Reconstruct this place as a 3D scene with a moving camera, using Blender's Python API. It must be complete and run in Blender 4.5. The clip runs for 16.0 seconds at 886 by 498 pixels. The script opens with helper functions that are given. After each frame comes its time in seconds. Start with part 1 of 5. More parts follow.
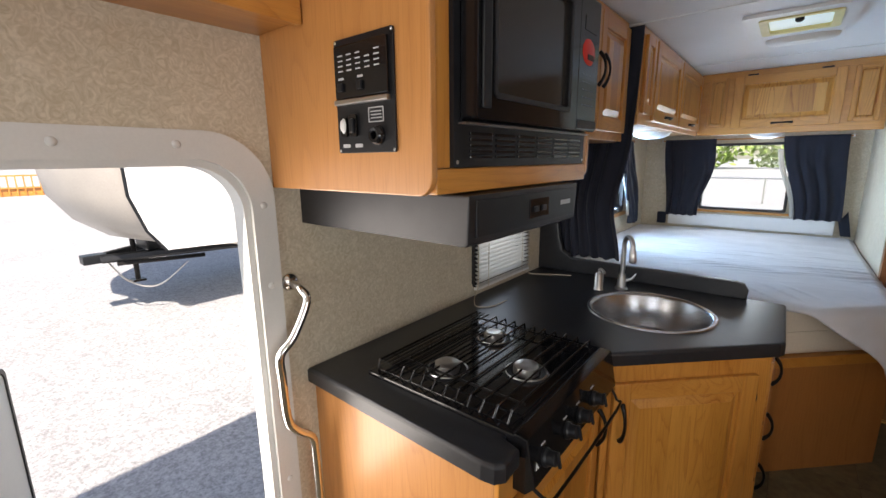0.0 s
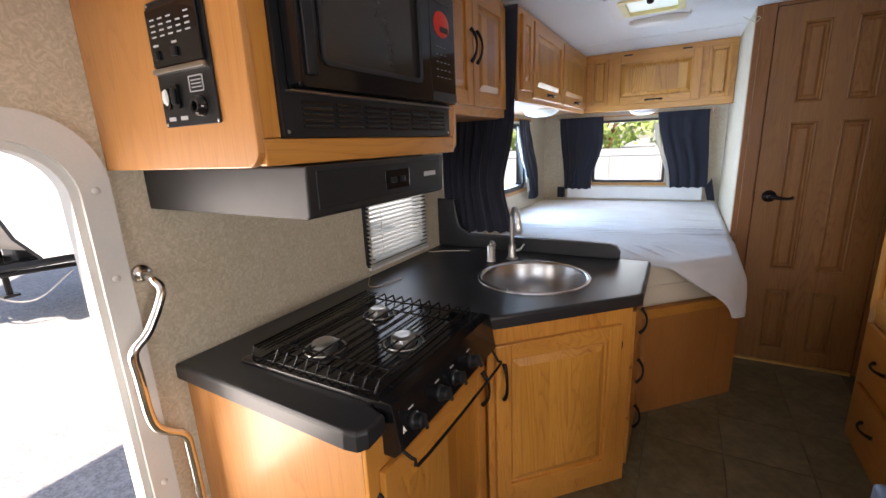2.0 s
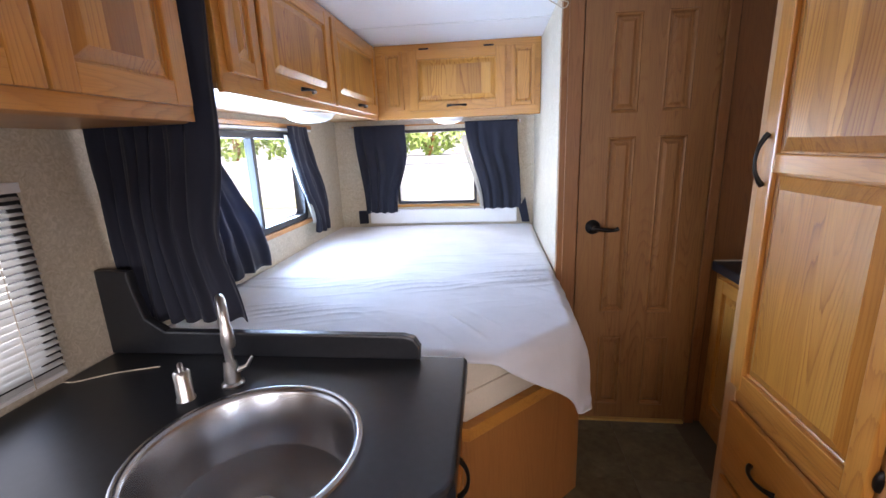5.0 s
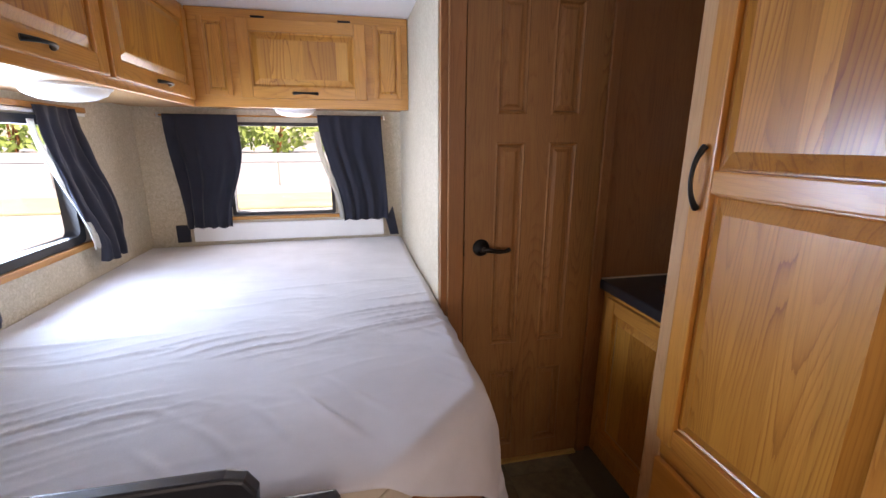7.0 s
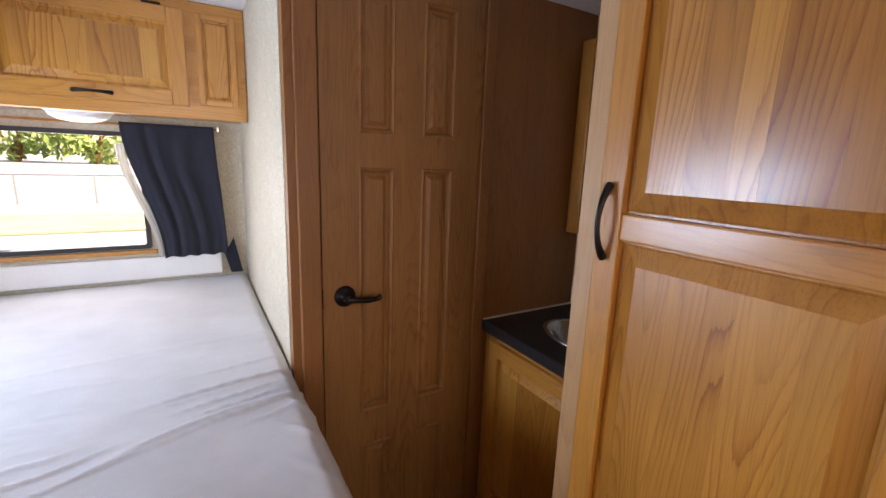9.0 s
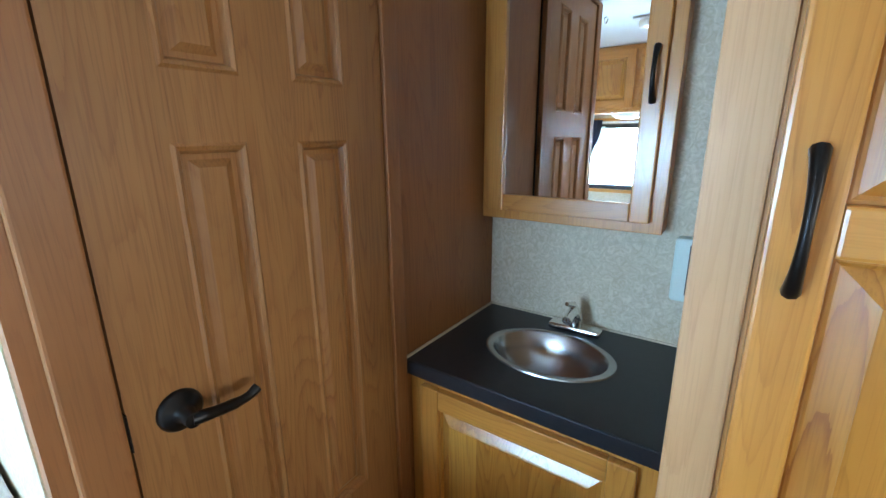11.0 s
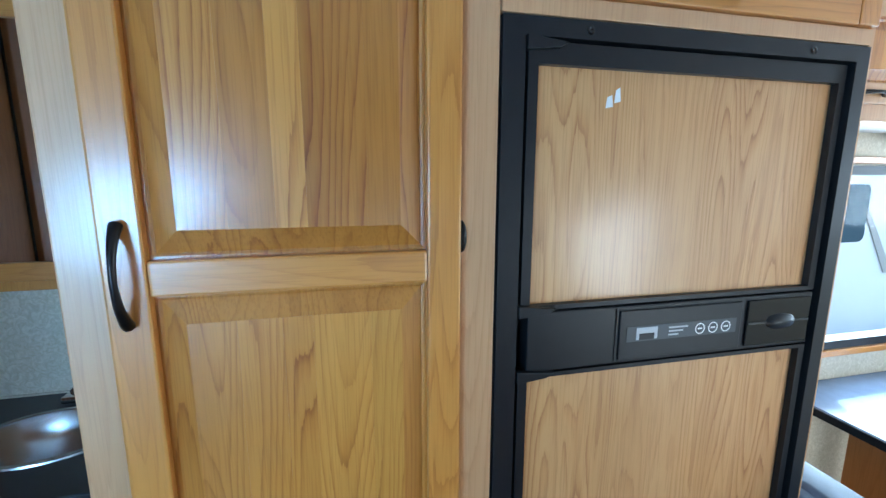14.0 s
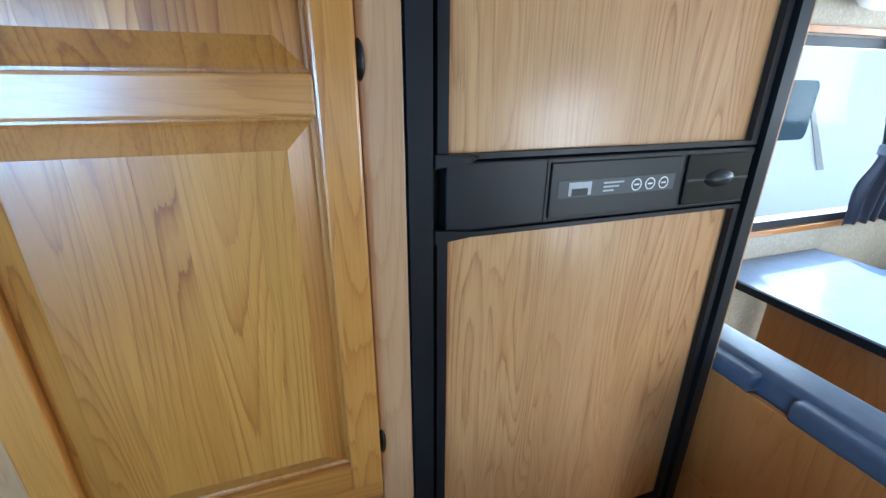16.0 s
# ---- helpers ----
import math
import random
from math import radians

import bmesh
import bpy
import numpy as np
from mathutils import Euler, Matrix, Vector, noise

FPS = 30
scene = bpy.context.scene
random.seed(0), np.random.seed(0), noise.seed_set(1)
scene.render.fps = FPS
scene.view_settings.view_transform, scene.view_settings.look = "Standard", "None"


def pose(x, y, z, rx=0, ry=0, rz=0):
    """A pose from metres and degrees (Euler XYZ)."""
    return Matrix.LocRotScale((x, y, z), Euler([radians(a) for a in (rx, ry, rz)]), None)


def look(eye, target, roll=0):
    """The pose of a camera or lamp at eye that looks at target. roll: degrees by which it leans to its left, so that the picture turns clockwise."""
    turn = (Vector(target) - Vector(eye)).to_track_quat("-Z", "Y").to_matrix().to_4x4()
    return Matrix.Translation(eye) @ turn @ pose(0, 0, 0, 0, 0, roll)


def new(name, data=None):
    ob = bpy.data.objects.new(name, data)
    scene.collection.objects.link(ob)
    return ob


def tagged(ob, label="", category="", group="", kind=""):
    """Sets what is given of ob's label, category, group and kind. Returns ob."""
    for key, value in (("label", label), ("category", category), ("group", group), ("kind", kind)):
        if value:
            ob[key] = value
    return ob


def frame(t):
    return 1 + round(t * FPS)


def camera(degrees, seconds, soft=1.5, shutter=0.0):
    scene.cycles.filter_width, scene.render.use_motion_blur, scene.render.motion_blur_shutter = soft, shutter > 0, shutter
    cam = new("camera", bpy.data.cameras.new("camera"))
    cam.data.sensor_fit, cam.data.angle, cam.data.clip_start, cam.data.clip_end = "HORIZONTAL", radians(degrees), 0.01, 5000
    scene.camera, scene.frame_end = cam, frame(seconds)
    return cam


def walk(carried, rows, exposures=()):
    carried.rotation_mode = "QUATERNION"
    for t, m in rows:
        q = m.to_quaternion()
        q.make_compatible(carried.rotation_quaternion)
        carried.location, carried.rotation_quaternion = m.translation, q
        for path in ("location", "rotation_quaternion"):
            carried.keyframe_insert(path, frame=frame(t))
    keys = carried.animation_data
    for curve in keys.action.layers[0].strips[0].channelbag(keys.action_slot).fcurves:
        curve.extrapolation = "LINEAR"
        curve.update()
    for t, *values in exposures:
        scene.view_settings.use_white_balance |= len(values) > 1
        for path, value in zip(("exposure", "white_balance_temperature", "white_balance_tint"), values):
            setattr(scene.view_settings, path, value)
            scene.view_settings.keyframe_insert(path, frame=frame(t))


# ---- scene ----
cam = camera(92.3, 16.0)
PATH = [
    (0, (-0.056, -0.009, 1.379), (-1.286, 1.513, 0.966), -0.6),
    (0.5, (-0.014, -0.033, 1.373), (-1.195, 1.518, 0.927), -1.2),
    (1, (0.003, -0.039, 1.346), (-1.112, 1.553, 0.874), -1.6),
    (1.5, (0.019, 0.003, 1.335), (-1.018, 1.644, 0.852), -1.9),
    (2, (0.089, 0.073, 1.339), (-0.868, 1.763, 0.862), -2.5),
    (2.5, (0.135, 0.201, 1.35), (-0.709, 1.954, 0.887), -3.4),
    (3, (0.186, 0.338, 1.367), (-0.574, 2.137, 0.938), -3.7),
    (3.5, (0.171, 0.495, 1.367), (-0.46, 2.344, 0.941), -3.0),
    (4, (0.116, 0.692, 1.378), (-0.374, 2.581, 0.943), -2.6),
    (4.2, (0.089, 0.767, 1.372), (-0.352, 2.665, 0.925), -2.4),
    (6.3, (0.055, 1.378, 1.372), (0.25, 3.31, 0.872), -1.1),
    (6.5, (0.035, 1.409, 1.376), (0.308, 3.325, 0.873), -0.6),
    (7, (0.036, 1.495, 1.376), (0.453, 3.388, 0.887), 0.2),
    (7.5, (0.036, 1.530, 1.386), (0.613, 3.388, 0.919), 0.7),
    (8, (-0.025, 1.604, 1.394), (0.708, 3.412, 0.958), 1.4),
    (8.5, (0.036, 1.694, 1.396), (0.924, 3.437, 0.976), 2.1),
    (8.7, (0.080, 1.722, 1.396), (1.016, 3.440, 0.987), 2.1),
    (10.8, (0.277, 2.302, 1.385), (1.766, 3.548, 0.904), -0.0),
    (11, (0.287, 2.350, 1.380), (1.868, 3.465, 0.870), -0.5),
    (11.5, (0.308, 2.387, 1.362), (2.048, 3.219, 0.832), -0.0),
    (12, (0.308, 2.345, 1.361), (2.168, 2.858, 0.836), 0.4),
    (12.5, (0.297, 2.241, 1.369), (2.226, 2.519, 0.92), 0.7),
    (13, (0.266, 2.166, 1.388), (2.223, 2.166, 0.975), 0.7),
    (13.5, (0.221, 2.093, 1.391), (2.175, 1.857, 1.039), 0.4),
    (14, (0.175, 2.019, 1.431), (2.092, 1.564, 1.088), 0.1),
    (14.5, (0.155, 1.965, 1.436), (2.028, 1.349, 1.097), -0.6),
    (15, (0.165, 1.934, 1.404), (1.984, 1.237, 0.949), -0.5),
    (15.5, (0.193, 1.916, 1.356), (1.968, 1.218, 0.756), -0.1),
    (16, (0.223, 1.923, 1.311), (1.984, 1.326, 0.575), 0.4),
]
EXPOSURES = [(0.0, 1.0, 7100, 16), (1.5, 1.05, 7400, 19), (2.5, 1.65, 7200, 21), (3.5, 1.95, 6900, 22), (4.2, 1.9, 6800, 24), (6.3, 1.4, 7800, 31), (8.5, 1.3, 8600, 33), (10.8, 2.25, 6500, 5), (12.0, 2.2, 6300, 6), (13.0, 2.2, 5450, 1), (14.5, 1.8, 5150, -1), (16.0, 1.9, 5250, 3)]
walk(cam, [(t, look(eye, target, roll)) for t, eye, target, roll in PATH], EXPOSURES)

# ---- world, sun and window light ----
world = bpy.data.worlds.new("sky")
scene.world = world
world.use_nodes = True
wn = world.node_tree.nodes
sky = wn.new("ShaderNodeTexSky")
sky.sky_type, sky.sun_disc = "NISHITA", False
sky.sun_elevation, sky.sun_rotation = radians(50), radians(120)
wn["Background"].inputs["Strength"].default_value = 0.13
world.node_tree.links.new(sky.outputs[0], wn["Background"].inputs["Color"])

SUN_FROM = Vector((0.585, -0.33, 0.735))
sun_data = bpy.data.lights.new("sun", "SUN")
sun_data.energy, sun_data.angle, sun_data.color = 5.0, radians(0.6), (1.0, 0.96, 0.90)
sun = new("sun", sun_data)
sun.matrix_world = look((30, -10, 50), Vector((30, -10, 50)) - SUN_FROM)


def window_light(name, eye, target, w, h, watts, color=(0.86, 0.93, 1.0)):
    data = bpy.data.lights.new(name, "AREA")
    data.shape, data.size, data.size_y, data.energy, data.color = "RECTANGLE", w, h, watts, color
    ob = new(name, data)
    ob.matrix_world = look(eye, target)
    return ob


window_light("door_daylight", (-1.2, 0.18, 0.65), (0.5, 0.3, 0.3), 0.6, 1.2, 8.5, (1.0, 0.97, 0.92))
window_light("rear_window_daylight", (-0.33, 4.30, 1.2), (-0.33, 3.0, 1.0), 0.5, 0.5, 2.8, (0.78, 0.89, 1.0))
window_light("bed_window_daylight", (-1.18, 3.05, 1.2), (1.5, 2.75, 1.55), 0.9, 0.5, 20, (0.40, 0.66, 1.0))
window_light("sink_window_daylight", (-1.17, 1.715, 1.07), (0.0, 1.72, 0.75), 0.45, 0.45, 0.45)
window_light("dinette_window_daylight", (1.50, -0.2, 1.12), (0.0, 0.2, 0.9), 0.9, 0.65, 10)
# fill lamp added at an unseen windscreen to brighten surfaces that look forward
window_light("unseen_windscreen_fill", (0.1, -2.85, 1.3), (0.1, 0.5, 1.0), 1.6, 0.7, 19)
window_light("vent_daylight", (-0.1, 2.57, 2.03), (-0.1, 2.57, 0.0), 0.28, 0.28, 6)

# ---- materials ----


def mat_base(name, rough=0.5, metal=0.0, spec=0.5):
    m = bpy.data.materials.new(name)
    m.use_nodes = True
    b = m.node_tree.nodes["Principled BSDF"]
    b.inputs["Roughness"].default_value = rough
    b.inputs["Metallic"].default_value = metal
    b.inputs["Specular IOR Level"].default_value = spec
    return m, m.node_tree.nodes, m.node_tree.links, b


def coords(n, l, scale):
    tc, mp = n.new("ShaderNodeTexCoord"), n.new("ShaderNodeMapping")
    mp.inputs["Scale"].default_value = scale
    l.new(tc.outputs["Object"], mp.inputs["Vector"])
    return mp.outputs[0]


def noise_tex(n, l, vec, scale, detail=4.0, rough=0.55, dist=0.0):
    t = n.new("ShaderNodeTexNoise")
    t.inputs["Scale"].default_value, t.inputs["Detail"].default_value = scale, detail
    t.inputs["Roughness"].default_value, t.inputs["Distortion"].default_value = rough, dist
    l.new(vec, t.inputs["Vector"])
    return t.outputs["Fac"]


def ramp(n, l, fac, stops):
    r = n.new("ShaderNodeValToRGB")
    e = r.color_ramp.elements
    while len(e) < len(stops):
        e.new(0.5)
    for k, (p, c) in zip(e, stops):
        k.position, k.color = p, (*c, 1.0)
    l.new(fac, r.inputs[0])
    return r.outputs[0]


def mix(n, l, a, b, fac, mode="MIX"):
    x = n.new("ShaderNodeMix")
    x.data_type, x.blend_type = "RGBA", mode
    for sock, v in ((x.inputs[0], fac), (x.inputs[6], a), (x.inputs[7], b)):
        if isinstance(v, bpy.types.NodeSocket):
            l.new(v, sock)
        elif isinstance(v, tuple):
            sock.default_value = (*v, 1.0)
        else:
            sock.default_value = v
    return x.outputs[2]


def bump(n, l, b, height, strength, dist=0.002):
    k = n.new("ShaderNodeBump")
    k.inputs["Strength"].default_value, k.inputs["Distance"].default_value = strength, dist
    l.new(height, k.inputs["Height"])
    l.new(k.outputs[0], b.inputs["Normal"])


def plain(name, color, rough=0.5, metal=0.0, spread=0.12, scale=14.0, relief=0.08, spec=0.5):
    """A nearly even surface with soft blotches and a fine grain."""
    m, n, l, b = mat_base(name, rough, metal, spec)
    v = coords(n, l, (1, 1, 1))
    big, fine = noise_tex(n, l, v, scale), noise_tex(n, l, v, scale * 22, 2)
    lo, hi = tuple(c * (1 - spread) for c in color), tuple(min(c * (1 + spread), 1) for c in color)
    l.new(mix(n, l, ramp(n, l, big, [(0.3, lo), (0.7, hi)]), ramp(n, l, fine, [(0.3, lo), (0.7, hi)]), 0.4), b.inputs["Base Color"])
    if relief:
        bump(n, l, b, fine, relief, 0.001)
    return m


def wood(name, light, dark, grain="z", rough=0.33, boards=0.0, pores=0.5, wide=1.0, figure=0.24):
    """Oak: glued boards, each with its own tone and its own cathedral figure, long streaks and short dark pores."""
    m, n, l, b = mat_base(name, rough, 0.0, 0.5)
    k = "xyz".index(grain)
    others = [q for q in range(3) if q != k]

    def maths(op, a, c):
        x = n.new("ShaderNodeMath")
        x.operation = op
        for sock, v in zip(x.inputs, (a, c)):
            if isinstance(v, (int, float)):
                sock.default_value = v
            else:
                l.new(v, sock)
        return x.outputs[0]

    tc, sep = n.new("ShaderNodeTexCoord"), n.new("ShaderNodeSeparateXYZ")
    l.new(tc.outputs["Object"], sep.inputs[0])
    across = maths("ADD", sep.outputs[others[0]], sep.outputs[others[1]])
    wobble = noise_tex(n, l, tc.outputs["Object"], 1.3, 1)
    board = maths("FLOOR", maths("ADD", maths("MULTIPLY", across, 1 / (boards or 0.16 * wide)), maths("MULTIPLY", wobble, 0.5 if not boards else 0.0)), 0)
    white = n.new("ShaderNodeTexWhiteNoise")
    white.noise_dimensions = "1D"
    if boards:
        info = n.new("ShaderNodeObjectInfo")
        l.new(maths("MULTIPLY", info.outputs["Random"], 971.0), white.inputs["W"])
    else:
        l.new(board, white.inputs["W"])
    shift, move = n.new("ShaderNodeVectorMath"), n.new("ShaderNodeVectorMath")
    shift.operation, move.operation = "MULTIPLY", "ADD"
    size = [0.25, 0.25, 0.25]
    size[k] = 2.5
    shift.inputs[1].default_value = size
    l.new(white.outputs["Color"], shift.inputs[0])
    l.new(tc.outputs["Object"], move.inputs[0])
    l.new(shift.outputs[0], move.inputs[1])

    def squeezed(f):
        mp = n.new("ShaderNodeMapping")
        sc = [1.0, 1.0, 1.0]
        sc[k] = f
        mp.inputs["Scale"].default_value = sc
        l.new(move.outputs[0], mp.inputs["Vector"])
        return mp.outputs[0]

    # growth rings: level lines of a long soft field, slightly ragged
    field = noise_tex(n, l, squeezed(0.11), 7.5 / wide, 1.0, 0.4, 0.25)
    ragged = noise_tex(n, l, squeezed(0.06), 120 / wide, 3, 0.6)
    rings = maths("FRACT", maths("ADD", maths("MULTIPLY", field, 24.0), maths("MULTIPLY", ragged, 0.55)), 0)
    flow = noise_tex(n, l, squeezed(0.05), 22 / wide, 4, 0.6, 0.3)
    fine = noise_tex(n, l, squeezed(0.025), 330, 2, 0.6)
    patches = noise_tex(n, l, tc.outputs["Object"], 3.5, 3)
    mid = tuple((a + c) / 2 for a, c in zip(light, dark))
    # broad bands of tone, cathedral lines that fade in and out, and short pores
    soft = tuple(a * 0.6 + c * 0.4 for a, c in zip(light, mid))
    col = ramp(n, l, flow, [(0.28, mid), (0.5, soft), (0.72, light)])
    bands = noise_tex(n, l, squeezed(0.07), 7.0 / wide, 3, 0.5, 0.6)
    col = mix(n, l, col, ramp(n, l, bands, [(0.34, dark), (0.55, light)]), 0.38)
    fade = noise_tex(n, l, squeezed(0.25), 5.0, 2)
    reach = n.new("ShaderNodeMapRange")
    for key, val in (("From Min", 0.36), ("From Max", 0.62), ("To Min", 0.25 * figure), ("To Max", min(1.0, 2.3 * figure))):
        reach.inputs[key].default_value = val
    l.new(fade, reach.inputs["Value"])
    col = mix(n, l, col, ramp(n, l, rings, [(0.0, (0.90, 0.84, 0.74)), (0.12, (1, 1, 1)), (0.50, (1, 1, 1)), (0.82, (0.84, 0.74, 0.60)), (0.95, (0.60, 0.45, 0.31))]), reach.outputs[0], "MULTIPLY")
    col = mix(n, l, col, ramp(n, l, fine, [(0.36, tuple(c * 0.7 for c in dark)), (0.50, (1, 1, 1))]), 0.26 * pores, "MULTIPLY")
    col = mix(n, l, col, ramp(n, l, patches, [(0.3, (0.86, 0.84, 0.80)), (0.7, (1, 1, 1))]), 0.7, "MULTIPLY")
    if boards:
        col = mix(n, l, col, ramp(n, l, white.outputs["Value"], [(0.0, (0.62, 0.52, 0.40)), (0.35, (0.86, 0.82, 0.74)), (0.7, (1.0, 1.0, 1.0)), (1.0, (0.92, 0.98, 1.0))]), 0.85, "MULTIPLY")
    l.new(col, b.inputs["Base Color"])
    rr = n.new("ShaderNodeMapRange")
    rr.inputs["To Min"].default_value, rr.inputs["To Max"].default_value = rough - 0.07, rough + 0.10
    l.new(patches, rr.inputs["Value"])
    l.new(rr.outputs[0], b.inputs["Roughness"])
    bump(n, l, b, mix(n, l, fine, rings, 0.25), 0.16, 0.001)
    b.inputs["Coat Weight"].default_value = 0.55 if rough < 0.45 else 0.08
    b.inputs["Coat Roughness"].default_value = 0.2
    return m


OAK_L, OAK_D = (0.61, 0.270, 0.054), (0.43, 0.160, 0.023)
oak = {a: wood("honey_oak_" + a, OAK_L, OAK_D, a) for a in "xyz"}
oak_panel = {a: wood("oak_boards_" + a, (0.65, 0.300, 0.058), (0.43, 0.168, 0.022), a, boards=0.068, pores=0.7, figure=0.46) for a in "xyz"}
oak_side = wood("oak_veneer", (0.57, 0.255, 0.075), (0.44, 0.18, 0.045), "z", 0.42, wide=1.6, figure=0.14)
red_oak = wood("reddish_veneer", (0.43, 0.175, 0.048), (0.33, 0.12, 0.030), "z", 0.46, wide=1.4, figure=0.14)
oak_pale = wood("pale_oak_stile", (0.60, 0.345, 0.165), (0.50, 0.27, 0.115), "z", 0.42, wide=1.3, figure=0.12)
fridge_wood = wood("pale_laminate", (0.62, 0.345, 0.140), (0.49, 0.245, 0.085), "z", 0.42, pores=0.8, wide=0.8, figure=0.36)
brown_door = wood("brown_door_skin", (0.34, 0.152, 0.044), (0.25, 0.104, 0.028), "z", 0.48, pores=0.8, wide=0.8, figure=0.3)
brown_wall = wood("brown_panelling", (0.31, 0.122, 0.034), (0.24, 0.09, 0.023), "z", 0.5, pores=0.6, wide=0.8, figure=0.2)
black_top = plain("black_laminate", (0.016, 0.017, 0.020), 0.34, 0, 0.25, 60, 0.05)
black_gloss = plain("black_enamel", (0.008, 0.008, 0.009), 0.10, 0, 0.1, 20, 0.0)
black_plastic = plain("black_plastic", (0.009, 0.010, 0.012), 0.40, 0, 0.2, 40, 0.08, 0.35)
grey_black = plain("charcoal_metal", (0.02, 0.02, 0.022), 0.42, 0.25, 0.2, 20, 0.03)
black_iron = plain("dark_bronze", (0.012, 0.010, 0.009), 0.35, 0.6, 0.2, 40, 0.05)
chrome = plain("chrome", (0.75, 0.74, 0.72), 0.14, 1.0, 0.05, 30, 0.0)
nickel = plain("brushed_nickel", (0.55, 0.54, 0.52), 0.28, 1.0, 0.08, 60, 0.04)
steel = plain("brushed_steel", (0.46, 0.465, 0.475), 0.27, 1.0, 0.06, 80, 0.008)
# lighter than the other grate bars: sheen put into the wire's colour
grate_wire = plain("black_wire_with_sheen", (0.035, 0.035, 0.037), 0.22, 0.7, 0.3, 40, 0.05)
alu = plain("burner_aluminium", (0.62, 0.60, 0.58), 0.35, 1.0, 0.15, 50, 0.1)
white_paint = plain("white_plastic", (0.78, 0.78, 0.76), 0.4, 0, 0.04, 10, 0.03)
grey_trim = plain("grey_white_trim", (0.66, 0.66, 0.63), 0.45, 0, 0.05, 8, 0.05)
green_white = plain("greenish_plastic", (0.62, 0.72, 0.66), 0.4, 0, 0.05, 8, 0.03)
ceiling_white = plain("ceiling_panel", (0.80, 0.80, 0.80), 0.5, 0, 0.03, 3, 0.05)
red_mark = plain("red_badge", (0.55, 0.03, 0.02), 0.4)
pale_mark = plain("pale_print", (0.45, 0.46, 0.47), 0.5)
dim_mark = plain("dim_print", (0.16, 0.16, 0.165), 0.5)
brass = plain("brass_strip", (0.75, 0.50, 0.16), 0.35, 0.6)
yellow_vent = plain("yellowed_plastic", (0.80, 0.70, 0.32), 0.5)
cable_mat = plain("beige_cord", (0.55, 0.47, 0.35), 0.7)
mattress_mat = plain("cream_ticking", (0.62, 0.54, 0.42), 0.8, 0, 0.08, 6, 0.3)
blue_vinyl = plain("blue_upholstery", (0.075, 0.115, 0.19), 0.45, 0, 0.2, 30, 0.25)
grey_seat = plain("grey_upholstery", (0.05, 0.05, 0.06), 0.8, 0, 0.2, 30, 0.3)
rubber = plain("window_rubber", (0.015, 0.014, 0.014), 0.5, 0, 0.2, 30)
trailer_white = plain("white_gelcoat", (0.78, 0.78, 0.76), 0.25, 0, 0.04, 2, 0.0)
# grey that paints in the shade on the trailer's nose; also the van's pillar
nose_shade_pillar_grey = plain("grey_for_nose_shade_and_pillar", (0.36, 0.335, 0.30), 0.3, 0, 0.08, 2, 0.0)
dark_glass = plain("tinted_glass", (0.035, 0.065, 0.085), 0.5, 0, 0.1, 3, 0.0, 0.15)


def cloth(name, color, rough=0.85, weave=900, relief=0.2, through_light=0.0):
    m, n, l, b = mat_base(name, rough, 0, 0.2)
    v = coords(n, l, (1, 1, 1))
    big, fine = noise_tex(n, l, v, 5, 4), noise_tex(n, l, v, weave, 2)
    lo, hi = tuple(c * 0.85 for c in color), tuple(min(1, c * 1.1) for c in color)
    l.new(mix(n, l, ramp(n, l, big, [(0.3, lo), (0.7, hi)]), ramp(n, l, fine, [(0.3, lo), (0.7, hi)]), 0.35), b.inputs["Base Color"])
    bump(n, l, b, fine, relief, 0.0008)
    b.inputs["Sheen Weight"].default_value = 0.25
    if through_light:
        b.inputs["Transmission Weight"].default_value = 0.0
        t, a, o = n.new("ShaderNodeBsdfTranslucent"), n.new("ShaderNodeMixShader"), n["Material Output"]
        t.inputs["Color"].default_value = (*[c * 1.6 for c in color], 1)
        a.inputs[0].default_value = through_light
        l.new(b.outputs[0], a.inputs[1])
        l.new(t.outputs[0], a.inputs[2])
        l.new(a.outputs[0], o.inputs["Surface"])
    return m


blind_mat = cloth("white_slat", (0.55, 0.55, 0.52), 0.5, 900, 0.0, 0.22)
lining_cloth = cloth("cream_lining", (0.55, 0.53, 0.48), through_light=0.3)
curtain_cloth = cloth("dark_blue_curtain", (0.036, 0.040, 0.058), through_light=0.32)
sheet_cloth = cloth("white_sheet", (0.64, 0.645, 0.67), 0.9, 700, 0.15)


def wallpaper():
    m, n, l, b = mat_base("beige_wallpaper", 0.6, 0, 0.3)
    v = coords(n, l, (1, 1, 1))
    warp = noise_tex(n, l, v, 42, 3, 0.55, 2.6)
    big = noise_tex(n, l, v, 9, 3)
    fine = noise_tex(n, l, v, 300, 2)
    col = ramp(n, l, warp, [(0.34, (0.48, 0.41, 0.29)), (0.5, (0.57, 0.50, 0.375)), (0.66, (0.70, 0.63, 0.50))])
    col = mix(n, l, col, ramp(n, l, big, [(0.3, (0.52, 0.45, 0.33)), (0.7, (0.62, 0.55, 0.43))]), 0.3)
    l.new(col, b.inputs["Base Color"])
    bump(n, l, b, warp, 0.12, 0.001)
    return m


paper = wallpaper()


